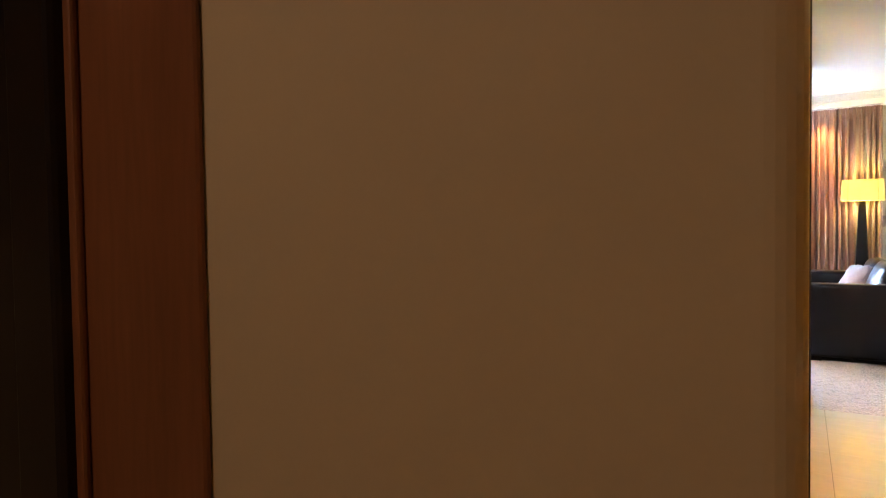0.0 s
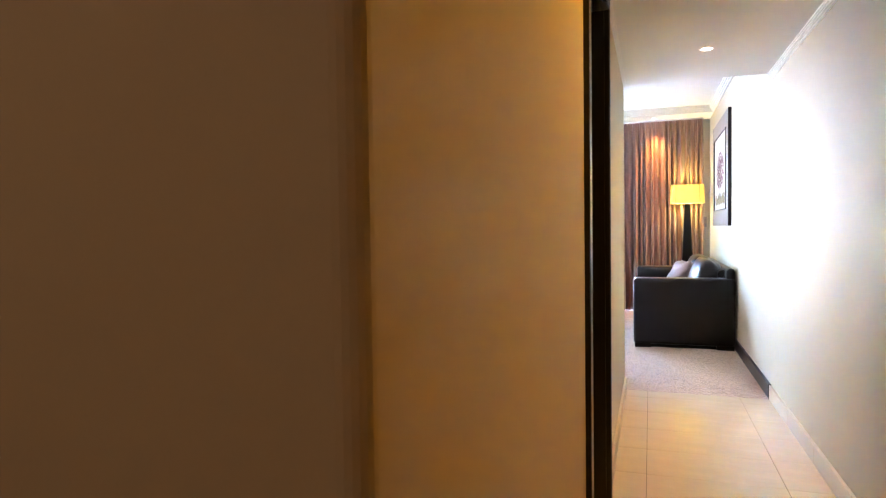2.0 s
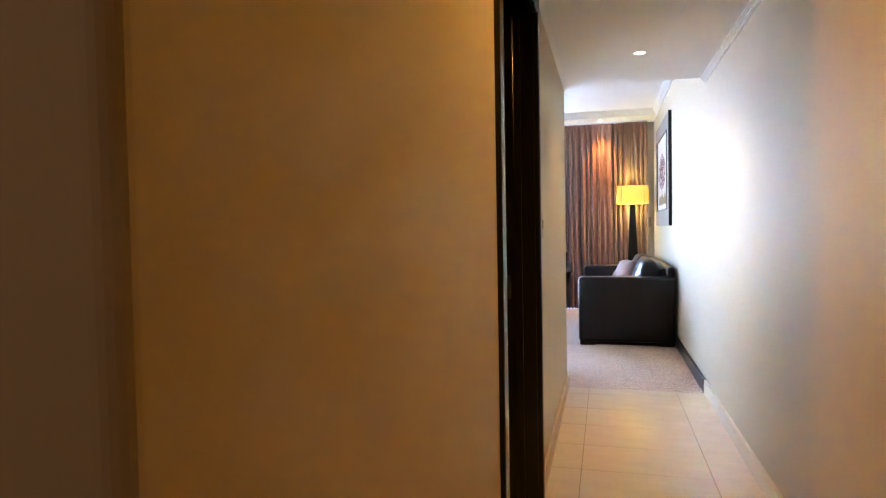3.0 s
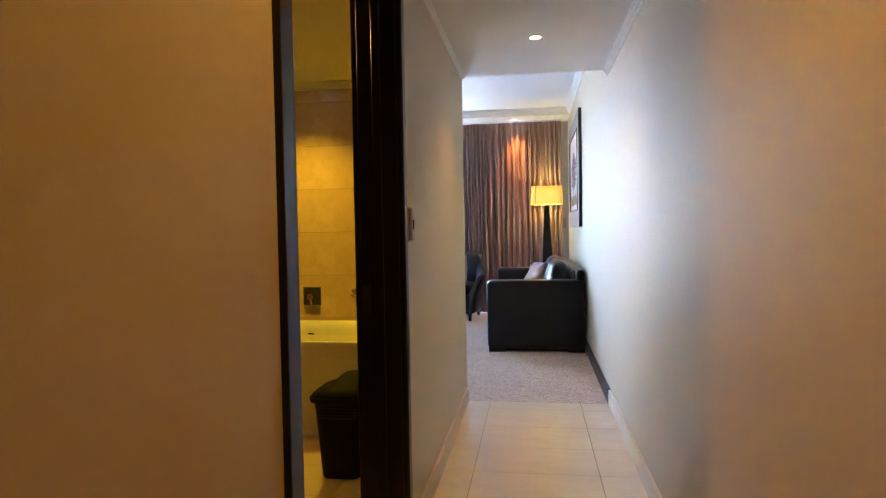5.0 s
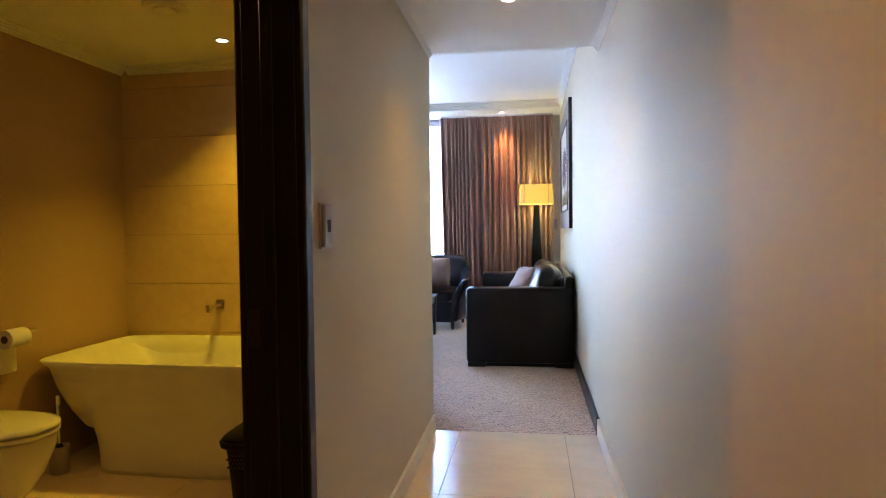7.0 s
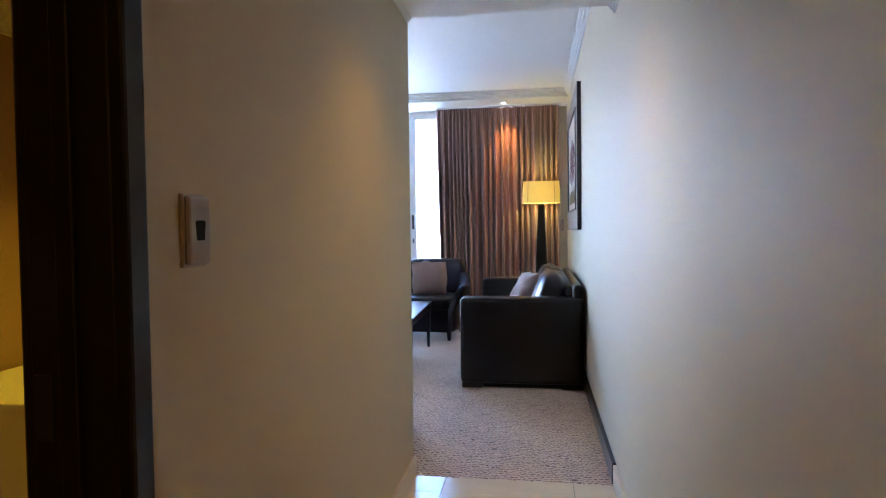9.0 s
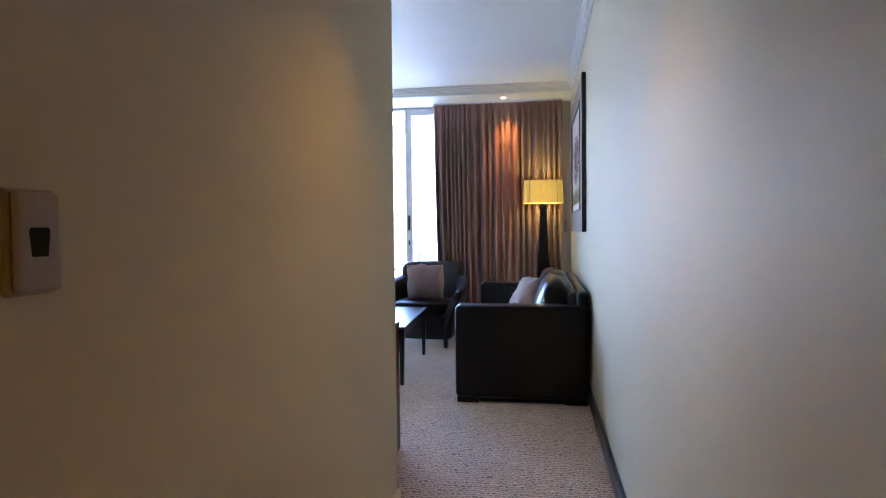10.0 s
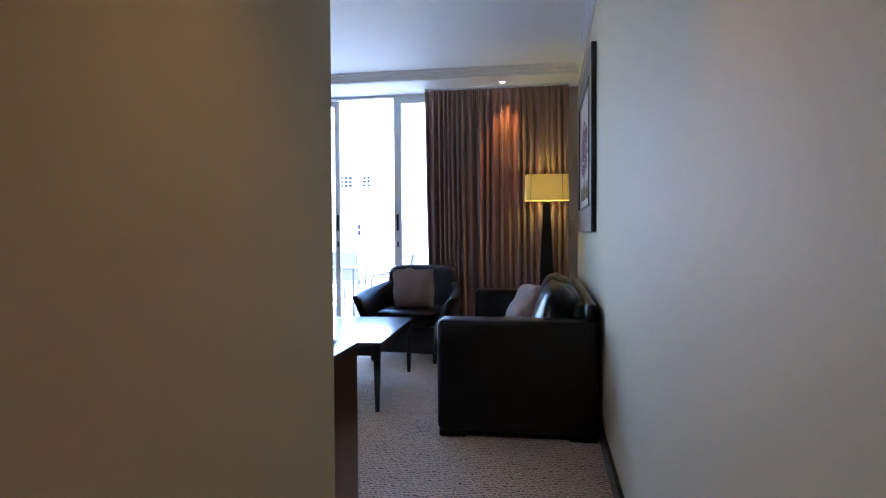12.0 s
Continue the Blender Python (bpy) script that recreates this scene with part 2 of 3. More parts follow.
def thing(name, x, y, z, turn, label, category, group=""):
    ob = new(name)
    ob.empty_display_size = 0.1
    ob.matrix_world = pose(x, y, z, 0, 0, turn)
    return tagged(ob, label, category, group)


def setting(name, bm, mat, label, category, smooth=False):
    return tagged(part(name, bm, mat, smooth=smooth), label, category, kind="structure")


# ---- the large structure ----
RW = 0.985        # face of the long wall beside corridor and sofa
HC, HR = 2.262, 2.805  # ceilings of corridor and living room
XL = -4.0         # far side wall of the living room
WIN_L, WIN_R, WIN_Y = -3.85, 0.55, 4.70

setting("wall_east", boxes((RW, RW + 0.15, -6.6, 4.95, 0, 3.0)), WALL, "cream painted wall along corridor and sofa", "wall")
# corridor's other wall: from the rounded corner to the door, over the door, from the door to the living room
r, c = 0.018, []
for k in range(7):
    a = radians(-90 + 15 * k)
    c.append((0.036 - r + r * math.cos(a), -4.44 + r + r * math.sin(a)))
setting("wall_west_1", prism([(-0.12, -4.32), (-0.12, -3.14), (0.0, -3.14), (0.0, -3.19), (0.036, -3.19), *c[::-1], (-0.60, -4.44), (-0.60, -4.32)], 0, HC + 0.3, "z"), WALL,
        "cream painted corridor wall with a rounded plaster corner", "wall")
setting("wall_west_2", boxes((-0.12, 0, -3.14, -2.13, 2.10, HC + 0.3)), WALL, "cream painted wall over the bathroom door", "wall")
setting("wall_west_3", boxes((-0.12, 0, -2.13, 0.0, 0, HC + 0.3)), WALL, "cream painted corridor wall beside the bathroom door", "wall")
setting("wall_north_bath", boxes((XL, -0.12, -0.10, 0.0, 0, 3.0)), WALL, "cream painted wall between living room and bathroom", "wall")
setting("wall_living_west", boxes((XL - 0.15, XL, -0.10, 4.95, 0, 3.0)), WALL, "cream painted living room side wall", "wall")
setting("wall_window", boxes((XL, WIN_L, WIN_Y, WIN_Y + 0.25, 0, 3.0), (WIN_R, RW, WIN_Y, WIN_Y + 0.25, 0, 3.0), (WIN_L, WIN_R, WIN_Y + 0.02, WIN_Y + 0.25, 2.745, 3.0)), WALL,
        "cream painted wall round the balcony door", "wall")
# entrance lobby
setting("wall_lobby_north", boxes((-2.2, -1.55, -4.44, -4.32, 0, HC + 0.3), (-1.55, -0.60, -4.44, -4.32, 2.1, HC + 0.3)), WALL, "cream painted lobby wall beside a dark door", "wall")
setting("wall_lobby_west", boxes((-2.35, -2.2, -6.6, -4.32, 0, HC + 0.3)), WALL, "cream painted lobby end wall", "wall")
setting("wall_lobby_south", boxes((-2.2, RW, -6.75, -6.6, 0, HC + 0.3)), WALL, "cream painted lobby back wall", "wall")
# ceilings
setting("ceiling_corridor", boxes((-2.3, RW, -6.7, 0.0, HC, HC + 0.08), (-0.12, RW, -0.06, 0.0, HC + 0.08, 3.0)), WHITE, "white corridor ceiling with a drop edge to the living room", "ceiling")
setting("ceiling_living", boxes((XL, RW, 0.0, 4.15, HR, HR + 0.1), (XL, RW, 4.15, 4.72, 2.722, 3.0)), WHITE, "white living room ceiling with a lowered strip over the curtain", "ceiling")
setting("ceiling_bath", boxes((-2.05, -0.12, -4.32, -0.10, 2.25, 2.258)), WHITE, "white bathroom ceiling", "ceiling")
setting("wall_lobby_over", boxes((XL, -0.12, -0.10, 0.0, 3.0, 3.05)), WALL, "cream painted wall head", "wall")


# stepped plaster cornices
def cornice(name, wall, direction, ceil_z, size, a0, a1, axis, label):
    """Three steps from the wall out along the ceiling; direction is +1 or -1, the way from the wall into the room."""
    s = size
    steps = [(0, 0), (0, -1.0), (0.25, -1.0), (0.25, -0.72), (0.5, -0.72), (0.5, -0.46), (0.75, -0.46), (0.75, -0.22), (1.0, -0.22), (1.0, 0)]
    pr = [(wall + direction * u * s[0], ceil_z + v * s[1]) for u, v in steps]
    return setting(name, prism(pr, a0, a1, axis), WHITE, label, "cornice")


cornice("trim_cornice_1", RW, -1, HC, (0.032, 0.034), -6.6, 0.0, "y", "white stepped plaster cornice along the corridor")
cornice("trim_cornice_2", 0.0, 1, HC, (0.022, 0.022), -3.14, 0.0, "y", "white stepped plaster cornice along the corridor")
cornice("trim_cornice_3", RW, -1, HR, (0.055, 0.085), 0.0, 4.15, "y", "white stepped plaster cornice in the living room")
cornice("trim_cornice_4", 4.15, -1, HR, (0.11, 0.08), XL, RW - 0.056, "x", "white stepped plaster cornice under the lowered strip")
cornice("trim_cornice_5", -1.93, 1, 2.25, (0.05, 0.05), -4.32, -0.11, "y", "white stepped plaster cornice in the bathroom")
cornice("trim_cornice_6", -0.112, -1, 2.25, (0.05, 0.05), -1.88, -0.12, "x", "white stepped plaster cornice in the bathroom")

# skirtings


def tiled_skirting(name, x0, x1, proud, ya, yb):
    """A grout strip with cream skirting tiles set proud of it."""
    base = setting(name, boxes((x0, x1, ya, yb, 0, 0.098)), GROUT, "cream tile skirting along the corridor", "skirting")
    y = yb
    while y > ya + 0.02:
        lo = max(ya, y - 0.617)
        part("tile", boxes((min(x0, x0 + proud), max(x1, x1 + proud), lo + 0.0015, y - 0.0015, 0.001, 0.10), bev=0.0015), TRIM_W, base)
        y = lo
    return base


tiled_skirting("baseboard_1", RW - 0.014, RW, -0.003, -6.6, 0.0)
tiled_skirting("baseboard_2", 0.0, 0.012, 0.003, -2.105, 0.0)
setting("baseboard_3", boxes((0.036, 0.047, -4.42, -3.246, 0, 0.10), bev=0.003), TRIM_W, "cream painted skirting along the corridor", "skirting")
setting("baseboard_4", boxes((-0.36, 0.02, -4.456, -4.44, 0, 0.10), bev=0.003), TRIM_W, "cream painted skirting in the lobby", "skirting")
setting("baseboard_5", boxes((RW - 0.02, RW, 0.004, 4.69, 0, 0.105), bev=0.004), DARKWOOD, "dark wooden skirting in the living room", "skirting")
setting("baseboard_6", boxes((XL, 0.0, 0.0, 0.02, 0, 0.105), bev=0.004), DARKWOOD, "dark wooden skirting in the living room", "skirting")

# floors
setting("floor_living", boxes((XL, RW, 0.0, 4.72, -0.10, 0.0)), CARPET, "beige and brown dashed loop carpet", "carpet")
floor_tiled = setting("floor", boxes((-2.3, RW, -6.7, 0.0, -0.12, -0.006)), GROUT, "beige grout bed under cream floor tiles", "floor")

# ---- bathroom doorway: lining and casings, no leaf in view ----
door_bath = setting("door_1", boxes((-0.13, 0.01, -3.155, -3.128, 0, 2.13), (-0.13, 0.01, -2.16, -2.13, 0, 2.13), (-0.13, 0.01, -3.128, -2.16, 2.10, 2.13), bev=0.002), DARKWOOD,
                    "dark stained wooden door lining of the open bathroom doorway", "door frame")
part("casing", boxes((0.0, 0.050, -3.244, -3.184, 0, 2.18), bev=0.003, seg=2), DARKWOOD, door_bath)
part("casing", boxes((-0.152, -0.12, -3.195, -3.115, 0, 2.18), bev=0.006, seg=2), DARKWOOD, door_bath)
for x0, x1 in ((0.0, 0.032), (-0.152, -0.12)):
    part("casing", boxes((x0, x1, -2.155, -2.105, 0, 2.18), bev=0.006, seg=2), DARKWOOD, door_bath)
    part("casing", boxes((x0, x1, -3.115, -2.155, 2.10, 2.18), bev=0.006, seg=2), DARKWOOD, door_bath)
part("door_stop", boxes((-0.075, -0.045, -2.172, -2.16, 0, 2.10), bev=0.002), DARKWOOD, door_bath)
part("door_stop", boxes((-0.075, -0.045, -3.128, -3.116, 0, 2.10), bev=0.002), DARKWOOD, door_bath)
part("strike_plate", boxes((-0.125, -0.095, -2.1625, -2.16, 0.92, 1.02), bev=0.0008), SATINB, door_bath, "dull bronze strike plate")

# dark door in the lobby
door_lobby = setting("door_2", boxes((-0.60, -0.575, -4.45, -4.32, 0, 2.1), (-1.55, -1.525, -4.45, -4.32, 0, 2.1), (-1.525, -0.60, -4.45, -4.32, 2.075, 2.1), bev=0.002), DARKWOOD,
                     "dark stained wooden door frame in the lobby", "door frame")
part("casing", boxes((-0.60, -0.525, -4.468, -4.44, 0, 2.15), bev=0.006, seg=2), DARKWOOD, door_lobby)
part("casing", boxes((-1.60, -1.525, -4.468, -4.44, 0, 2.15), bev=0.006, seg=2), DARKWOOD, door_lobby)
part("casing", boxes((-1.525, -0.60, -4.468, -4.44, 2.075, 2.15), bev=0.006, seg=2), DARKWOOD, door_lobby)
part("door_leaf", boxes((-1.522, -0.603, -4.43, -4.39, 0.008, 2.072), bev=0.003), DARKWOOD, door_lobby)

strip = setting("trim_architrave", boxes((-0.525, -0.36, -4.447, -4.44, 0, 2.15), bev=0.002), ARCHW, "flat reddish-brown wooden architrave beside the lobby door", "architrave")
part("rim", boxes((-0.525, -0.512, -4.455, -4.447, 0, 2.15), bev=0.003, seg=2), ARCHW, strip)

# ---- bathroom shell ----
setting("wall_bath_west", boxes((-2.05, -1.93, -4.32, 0.0, 0, 2.4)), BATHWALL, "beige plastered bathroom wall", "wall")
setting("wall_bath_south", boxes((-1.93, -0.60, -3.6, -3.5, 0, 2.26)), WALL, "cream painted bathroom end wall", "wall")
bath_back = setting("wall_bath_north", boxes((-1.938, -0.12, -0.112, -0.102, 0, 2.26)), GROUT, "grout bed under travertine wall tiles", "wall")


def downlight(x, y, z, r=0.036):
    d = thing("downlight", x, y, z, 0, "small recessed ceiling spotlight with white trim, switched on", "ceiling light", "recessed downlights")
    part("trim_ring", lathe([(r * 0.74, 0.0), (r * 0.74, -0.004), (r * 0.9, -0.006), (r * 1.1, -0.004), (r * 1.12, 0.0)], 28), WHITE, d, smooth=True)
    part("lamp_face", lathe([(r * 0.05, -0.0035), (r * 0.72, -0.0035), (r * 0.72, -0.0015), (r * 0.05, -0.0015)], 24), BULB, d, "bright warm glass face")
    return d


downlight(0.5, -0.81, HC)
downlight(0.5, -3.3, HC)
downlight(-0.5, -5.4, HC)
downlight(-1.04, -0.52, 2.25)
# Added housing, out of view, for the lamp tilted at the corridor wall.
downlight(-1.25, -1.97, 2.25)
downlight(-1.1, -1.62, 2.25)
downlight(0.23, 4.34, 2.722, 0.034)

# ---- bathroom things ----


def superring(cx, cy, rx, ry, z, power, seg):
    out = []
    for k in range(seg):
        a = 2 * math.pi * k / seg
        c, s = math.cos(a), math.sin(a)
        e = 2 / power
        out.append((cx + rx * math.copysign(abs(c) ** e, c), cy + ry * math.copysign(abs(s) ** e, s), z))
    return out


def loft(rings, cap_start=True, cap_end=True):
    bm = bmesh.new()
    vs = [[bm.verts.new(p) for p in ring] for ring in rings]
    n = len(vs[0])
    for a, b in zip(vs, vs[1:]):
        for k in range(n):
            bm.faces.new((a[k], a[(k + 1) % n], b[(k + 1) % n], b[k]))
    if cap_start:
        bm.faces.new(vs[0][::-1])
    if cap_end:
        bm.faces.new(vs[-1])
    bmesh.ops.recalc_face_normals(bm, faces=bm.faces)
    return bm


def bathtub():
    t = thing("bathtub", -1.02, -0.53, 0.0, 0, "white freestanding stone-resin bathtub with flared sides", "bathtub")
    H, seg = 0.58, 72
    rings = []
    for k in range(21):  # the flared outside, a quarter sweep from foot to rim
        f = k / 20
        rings.append(superring(0, 0, 0.60 + 0.28 * f ** 2.5, 0.325 + 0.08 * f ** 2.2, H * f, 10, seg))
    rings.append(superring(0, 0, 0.878, 0.403, H + 0.004, 9, seg))
    rings.append(superring(0, 0, 0.862, 0.387, H + 0.004, 9, seg))
    for k in range(1, 12):  # the basin
        f = k / 11
        rings.append(superring(0, 0, 0.860 - 0.16 * f ** 1.4 - 0.05 * (f > 0.9), 0.384 - 0.10 * f ** 1.6 - 0.03 * (f > 0.9), H - 0.42 * f ** 0.8, 8 - 3.5 * f, seg))
    part("tub_body", loft(rings), TUBM, t, smooth=True)
    # No opening is cut: a black bar gives the slot's inner shade.
    part("overflow", boxes((-0.08, -0.035, 0.365, 0.372, 0.49, 0.50), bev=0.002), BLACKP, t, "narrow dark bar painted as the shade in the overflow slot")
    return t


bathtub()

spout = thing("bath_spout", -1.30, -0.112, 0.775, 0, "small chrome wall-mounted bath spout", "tap")
part("wall_plate", boxes((-0.028, 0.028, -0.012, 0.0, -0.028, 0.028), bev=0.003), CHROME, spout)
part("outlet", boxes((-0.016, 0.016, -0.16, -0.012, -0.012, 0.012), bev=0.004), CHROME, spout)
part("nozzle", boxes((-0.013, 0.013, -0.158, -0.132, -0.035, -0.012), bev=0.003), CHROME, spout)

for k, xx in enumerate((-1.078, -0.76)):
    if k == 0:
        mixer = thing("shower_mixer", xx, -0.112, 0.0, 0, "square dark chrome mixer plate with a round lever", "tap")
        part("plate", boxes((-0.066, 0.066, -0.008, 0.0, 0.69, 0.82), bev=0.003), SATINB, mixer)
        part("lower_plate", boxes((-0.062, 0.062, -0.006, 0.0, 0.625, 0.688), bev=0.002), GREYP, mixer, "pale lower plate")
        part("knob", tube([(0, -0.008, 0.755), (0, -0.05, 0.755)], 0.024, 20), CHROME, mixer, smooth=False)
        part("lever", tube([(0, -0.045, 0.755), (0.012, -0.06, 0.70)], 0.007, 10), CHROME, mixer)
    else:
        s2 = thing("hand_shower_bracket", xx, -0.112, 0.775, 0, "small chrome wall bracket beside the mixer", "tap")
        part("wall_plate", boxes((-0.028, 0.028, -0.012, 0.0, -0.028, 0.028), bev=0.003), CHROME, s2)
        part("outlet", boxes((-0.014, 0.014, -0.10, -0.012, -0.010, 0.010), bev=0.004), CHROME, s2)


def toilet():
    t = thing("toilet", -1.91, -1.40, 0.0, 0, "white wall-hung toilet with a closed seat", "toilet")
    seg = 40

    def egg(rx, ry, z, x0, s=1.0):
        out = []
        for k in range(seg):
            a = 2 * math.pi * k / seg
            c, sn = math.cos(a), math.sin(a)
            e = 0.55 if c < 0 else 1.0
            out.append((x0 + rx * math.copysign(abs(c) ** e, c), ry * math.copysign(abs(sn) ** 0.9, sn), z))
        return out

    part("bowl", loft([egg(0.17, 0.10, 0.09, 0.19), egg(0.20, 0.125, 0.13, 0.21), egg(0.235, 0.155, 0.22, 0.235), egg(0.255, 0.175, 0.31, 0.258), egg(0.262, 0.182, 0.375, 0.265), egg(0.255, 0.176, 0.385, 0.262)]), CERAMIC, t, smooth=True)
    part("seat", loft([egg(0.262, 0.184, 0.389, 0.268), egg(0.268, 0.19, 0.394, 0.27), egg(0.268, 0.19, 0.405, 0.27), egg(0.262, 0.184, 0.409, 0.268)]), CERAMIC, t, smooth=True)
    part("lid", loft([egg(0.262, 0.184, 0.412, 0.268), egg(0.269, 0.191, 0.417, 0.27), egg(0.268, 0.19, 0.427, 0.27), egg(0.24, 0.165, 0.435, 0.262), egg(0.05, 0.04, 0.438, 0.25)]), CERAMIC, t, smooth=True)
    part("back_block", boxes((0.0, 0.12, -0.17, 0.17, 0.13, 0.40), bev=0.02, seg=3), CERAMIC, t, smooth=True)
    return t


toilet()

roll = thing("toilet_paper_holder", -1.93, -1.0, 0.745, 0, "chrome holder with a white toilet paper roll on the wall", "paper holder")
part("bracket", tube([(0, 0.09, 0), (0.06, 0.09, 0), (0.075, 0.075, 0), (0.075, -0.10, 0)], 0.008, 10), CHROME, roll)
rp = part("paper_roll", tube([(0.075, -0.105, -0.02), (0.075, 0.005, -0.02)], 0.045, 28), TISSUE, roll, "white tissue roll with a loose end")
part("loose_sheet", boxes((0.034, 0.037, -0.10, 0.0, -0.19, -0.03), bev=0.001), TISSUE, rp)
# Flat dark disc: the shade of the hollow core, painted on the solid roll.
part("core", lathe([(0.002, 0.0), (0.018, 0.0), (0.018, 0.002), (0.002, 0.002)], 20), FRAMEDGE, rp, "dark disc painted as the shade inside the core", m=pose(0.075, -0.1055, -0.02, 90, 0, 0))

brush = thing("toilet_brush", -1.80, -0.86, 0.0, 0, "toilet brush with chrome handle in a frosted cup", "toilet brush")
part("holder", lathe([(0.042, 0.0), (0.046, 0.006), (0.05, 0.14), (0.047, 0.142), (0.043, 0.02), (0.02, 0.012)], 24), GREYP, brush, "pale frosted cup", smooth=True)
part("bristles", lathe([(0.012, 0.02), (0.034, 0.03), (0.036, 0.10), (0.012, 0.15)], 20), BLACKP, brush, smooth=True)
part("brush_handle", tube([(0, 0, 0.14), (0, 0, 0.35)], 0.008, 10), CHROME, brush)
part("grip", tube([(0, 0, 0.35), (0, 0, 0.40)], 0.012, 12), CHROME, brush)


def bin_():
    t = thing("waste_bin", -0.475, -1.29, 0.0, 0, "black plastic waste bin with a swing lid and perforated rim", "bin")
    part("bin_body", loft([superring(0, 0, 0.095, 0.12, 0.0, 5, 40), superring(0, 0, 0.10, 0.125, 0.01, 5, 40), superring(0, 0, 0.122, 0.152, 0.33, 5, 40), superring(0, 0, 0.128, 0.158, 0.375, 5, 40), superring(0, 0, 0.145, 0.175, 0.385, 5, 40), superring(0, 0, 0.148, 0.178, 0.405, 5, 40), superring(0, 0, 0.140, 0.170, 0.41, 5, 40)]), BLACKP, t, smooth=True)
    part("lid", loft([superring(0, 0, 0.138, 0.168, 0.408, 5, 40), superring(0, 0, 0.138, 0.168, 0.418, 5, 40), superring(0.03, 0.02, 0.10, 0.135, 0.442, 4, 40), superring(0.05, 0.04, 0.078, 0.10, 0.478, 4, 40), superring(0.055, 0.045, 0.05, 0.07, 0.486, 3, 40)]), BLACKP, t, smooth=True)
    holes = bmesh.new()
    for k in range(14):
        for j in range(4):
            x, y = -0.10 + 0.0145 * k + 0.007 * (j % 2), -0.1545 - 0.0022 * j
            box(holes, x, x + 0.007, y - 0.002, y + 0.002, 0.305 + 0.016 * j, 0.313 + 0.016 * j)
    part("rim_slots", holes, SATINB, t, "rows of small pale perforations")
    return t


bin_()

vent = thing("ceiling_vent", -1.05, -1.02, 2.25, 0, "round white ceiling extractor vent", "vent")
part("outer_ring", lathe([(0.06, 0.0), (0.062, -0.018), (0.085, -0.02), (0.098, -0.006), (0.098, 0.0)], 40), WHITE, vent, smooth=True)
part("centre_disc", lathe([(0.002, -0.012), (0.05, -0.012), (0.05, -0.022), (0.04, -0.026), (0.002, -0.027)], 36), WHITE, vent, smooth=True)

# ---- corridor: key-card switch ----
sw = thing("card_switch", 0.0, -1.94, 1.233, 0, "grey plastic key-card switch with a dark slot on the wall", "switch")
part("back_plate", boxes((0.0, 0.008, -0.038, 0.038, -0.066, 0.066), bev=0.003, seg=2), GREYP, sw)
part("housing", boxes((0.006, 0.020, -0.034, 0.037, -0.062, 0.062), bev=0.007, seg=4), GREYP, sw, smooth=True)
part("card_slot", prism([(-0.016, 0.014), (-0.013, 0.018), (0.013, 0.018), (0.016, 0.014), (0.012, -0.018), (-0.012, -0.018)], 0.0185, 0.0208, "x"), BLACKP, sw, "dark tapered slot")

# ---- living room things ----


def rounded(x0, x1, y0, y1, z0, z1, bev, seg=4):
    return boxes((x0, x1, y0, y1, z0, z1), bev=bev, seg=seg)


def sofa():
    s = thing("sofa", 0.0, 1.71, 0.0, 0, "dark brown leather sofa against the wall, square padded arms", "sofa")
    L, D = 2.14, 0.965
    x0 = 0.02
    for y in (0.0, L - 0.20):
        a = part("arm", rounded(x0, D, y, y + 0.20, 0.035, 0.70, 0.035), LEATHER, s, smooth=True)
        part("piping", tube([(x0 + 0.012, y + 0.012, 0.06), (x0 + 0.012, y + 0.012, 0.672), (x0 + 0.03, y + 0.012, 0.689), (D - 0.03, y + 0.012, 0.689)], 0.005, 8), LEATHER, a)
    part("base", rounded(x0 + 0.04, D, 0.20, L - 0.20, 0.05, 0.30, 0.02), LEATHER, s, smooth=True)
    part("back_frame", rounded(0.82, D - 0.004, 0.19, L - 0.19, 0.30, 0.775, 0.045), LEATHER, s, smooth=True)
    part("back_panel", rounded(0.885, D - 0.002, 0.02, L - 0.02, 0.66, 0.80, 0.035), LEATHER, s, smooth=True)
    w = (L - 0.40) / 2
    for k in range(2):
        yc = 0.20 + w * (k + 0.5)
        part("seat_cushion", bulge(0.76, w - 0.012, 0.17, 7, 40, 0.03, 3 + k), LEATHER, s, smooth=True, m=Matrix.Translation((x0 + 0.41, yc, 0.375)))
        part("back_cushion", bulge(0.26, w - 0.02, 0.43, 3.6, 44, 0.06, 8 + k), LEATHER, s, smooth=True, m=pose(0.715, yc, 0.655, 0, 20, 0))
    for y in (0.0, L - 0.20):
        for xa, xb in ((x0 + 0.012, x0 + 0.17), (D - 0.17, D - 0.01)):
            part("foot", boxes((xa, xb, y + 0.014, y + 0.186, 0.0, 0.045), bev=0.004), DARKWOOD, s)
    part("plinth", boxes((x0 + 0.03, D - 0.02, 0.03, L - 0.03, 0.006, 0.06), bev=0.004), BLACKP, s, "black fabric underside")
    return s


sofa()


def scatter_cushion(x, y, z, rx, ry, rz, size, label, seed):
    """A square cushion with piped rim and pointed corners; its face looks along its y."""
    c = thing("scatter_cushion", x, y, z, 0, label, "cushion")
    c.matrix_world = pose(x, y, z, rx, ry, rz)
    part("cover", bulge(size, 0.17, size, 6, 56, 0.13, seed, 0.72), CUSHION, c, smooth=True)
    h = size / 2 * 1.0
    part("piping", tube([(-h, 0, -h), (-h * 0.97, 0, 0), (-h, 0, h), (0, 0, h * 0.97), (h, 0, h), (h * 0.97, 0, 0), (h, 0, -h), (0, 0, -h * 0.97), (-h, 0, -h)], 0.006, 8), CUSHION, c)
    return c


scatter_cushion(0.46, 2.38, 0.545, 84, 0, -20, 0.37, "mauve linen cushion lying flat on the sofa seat", 6)
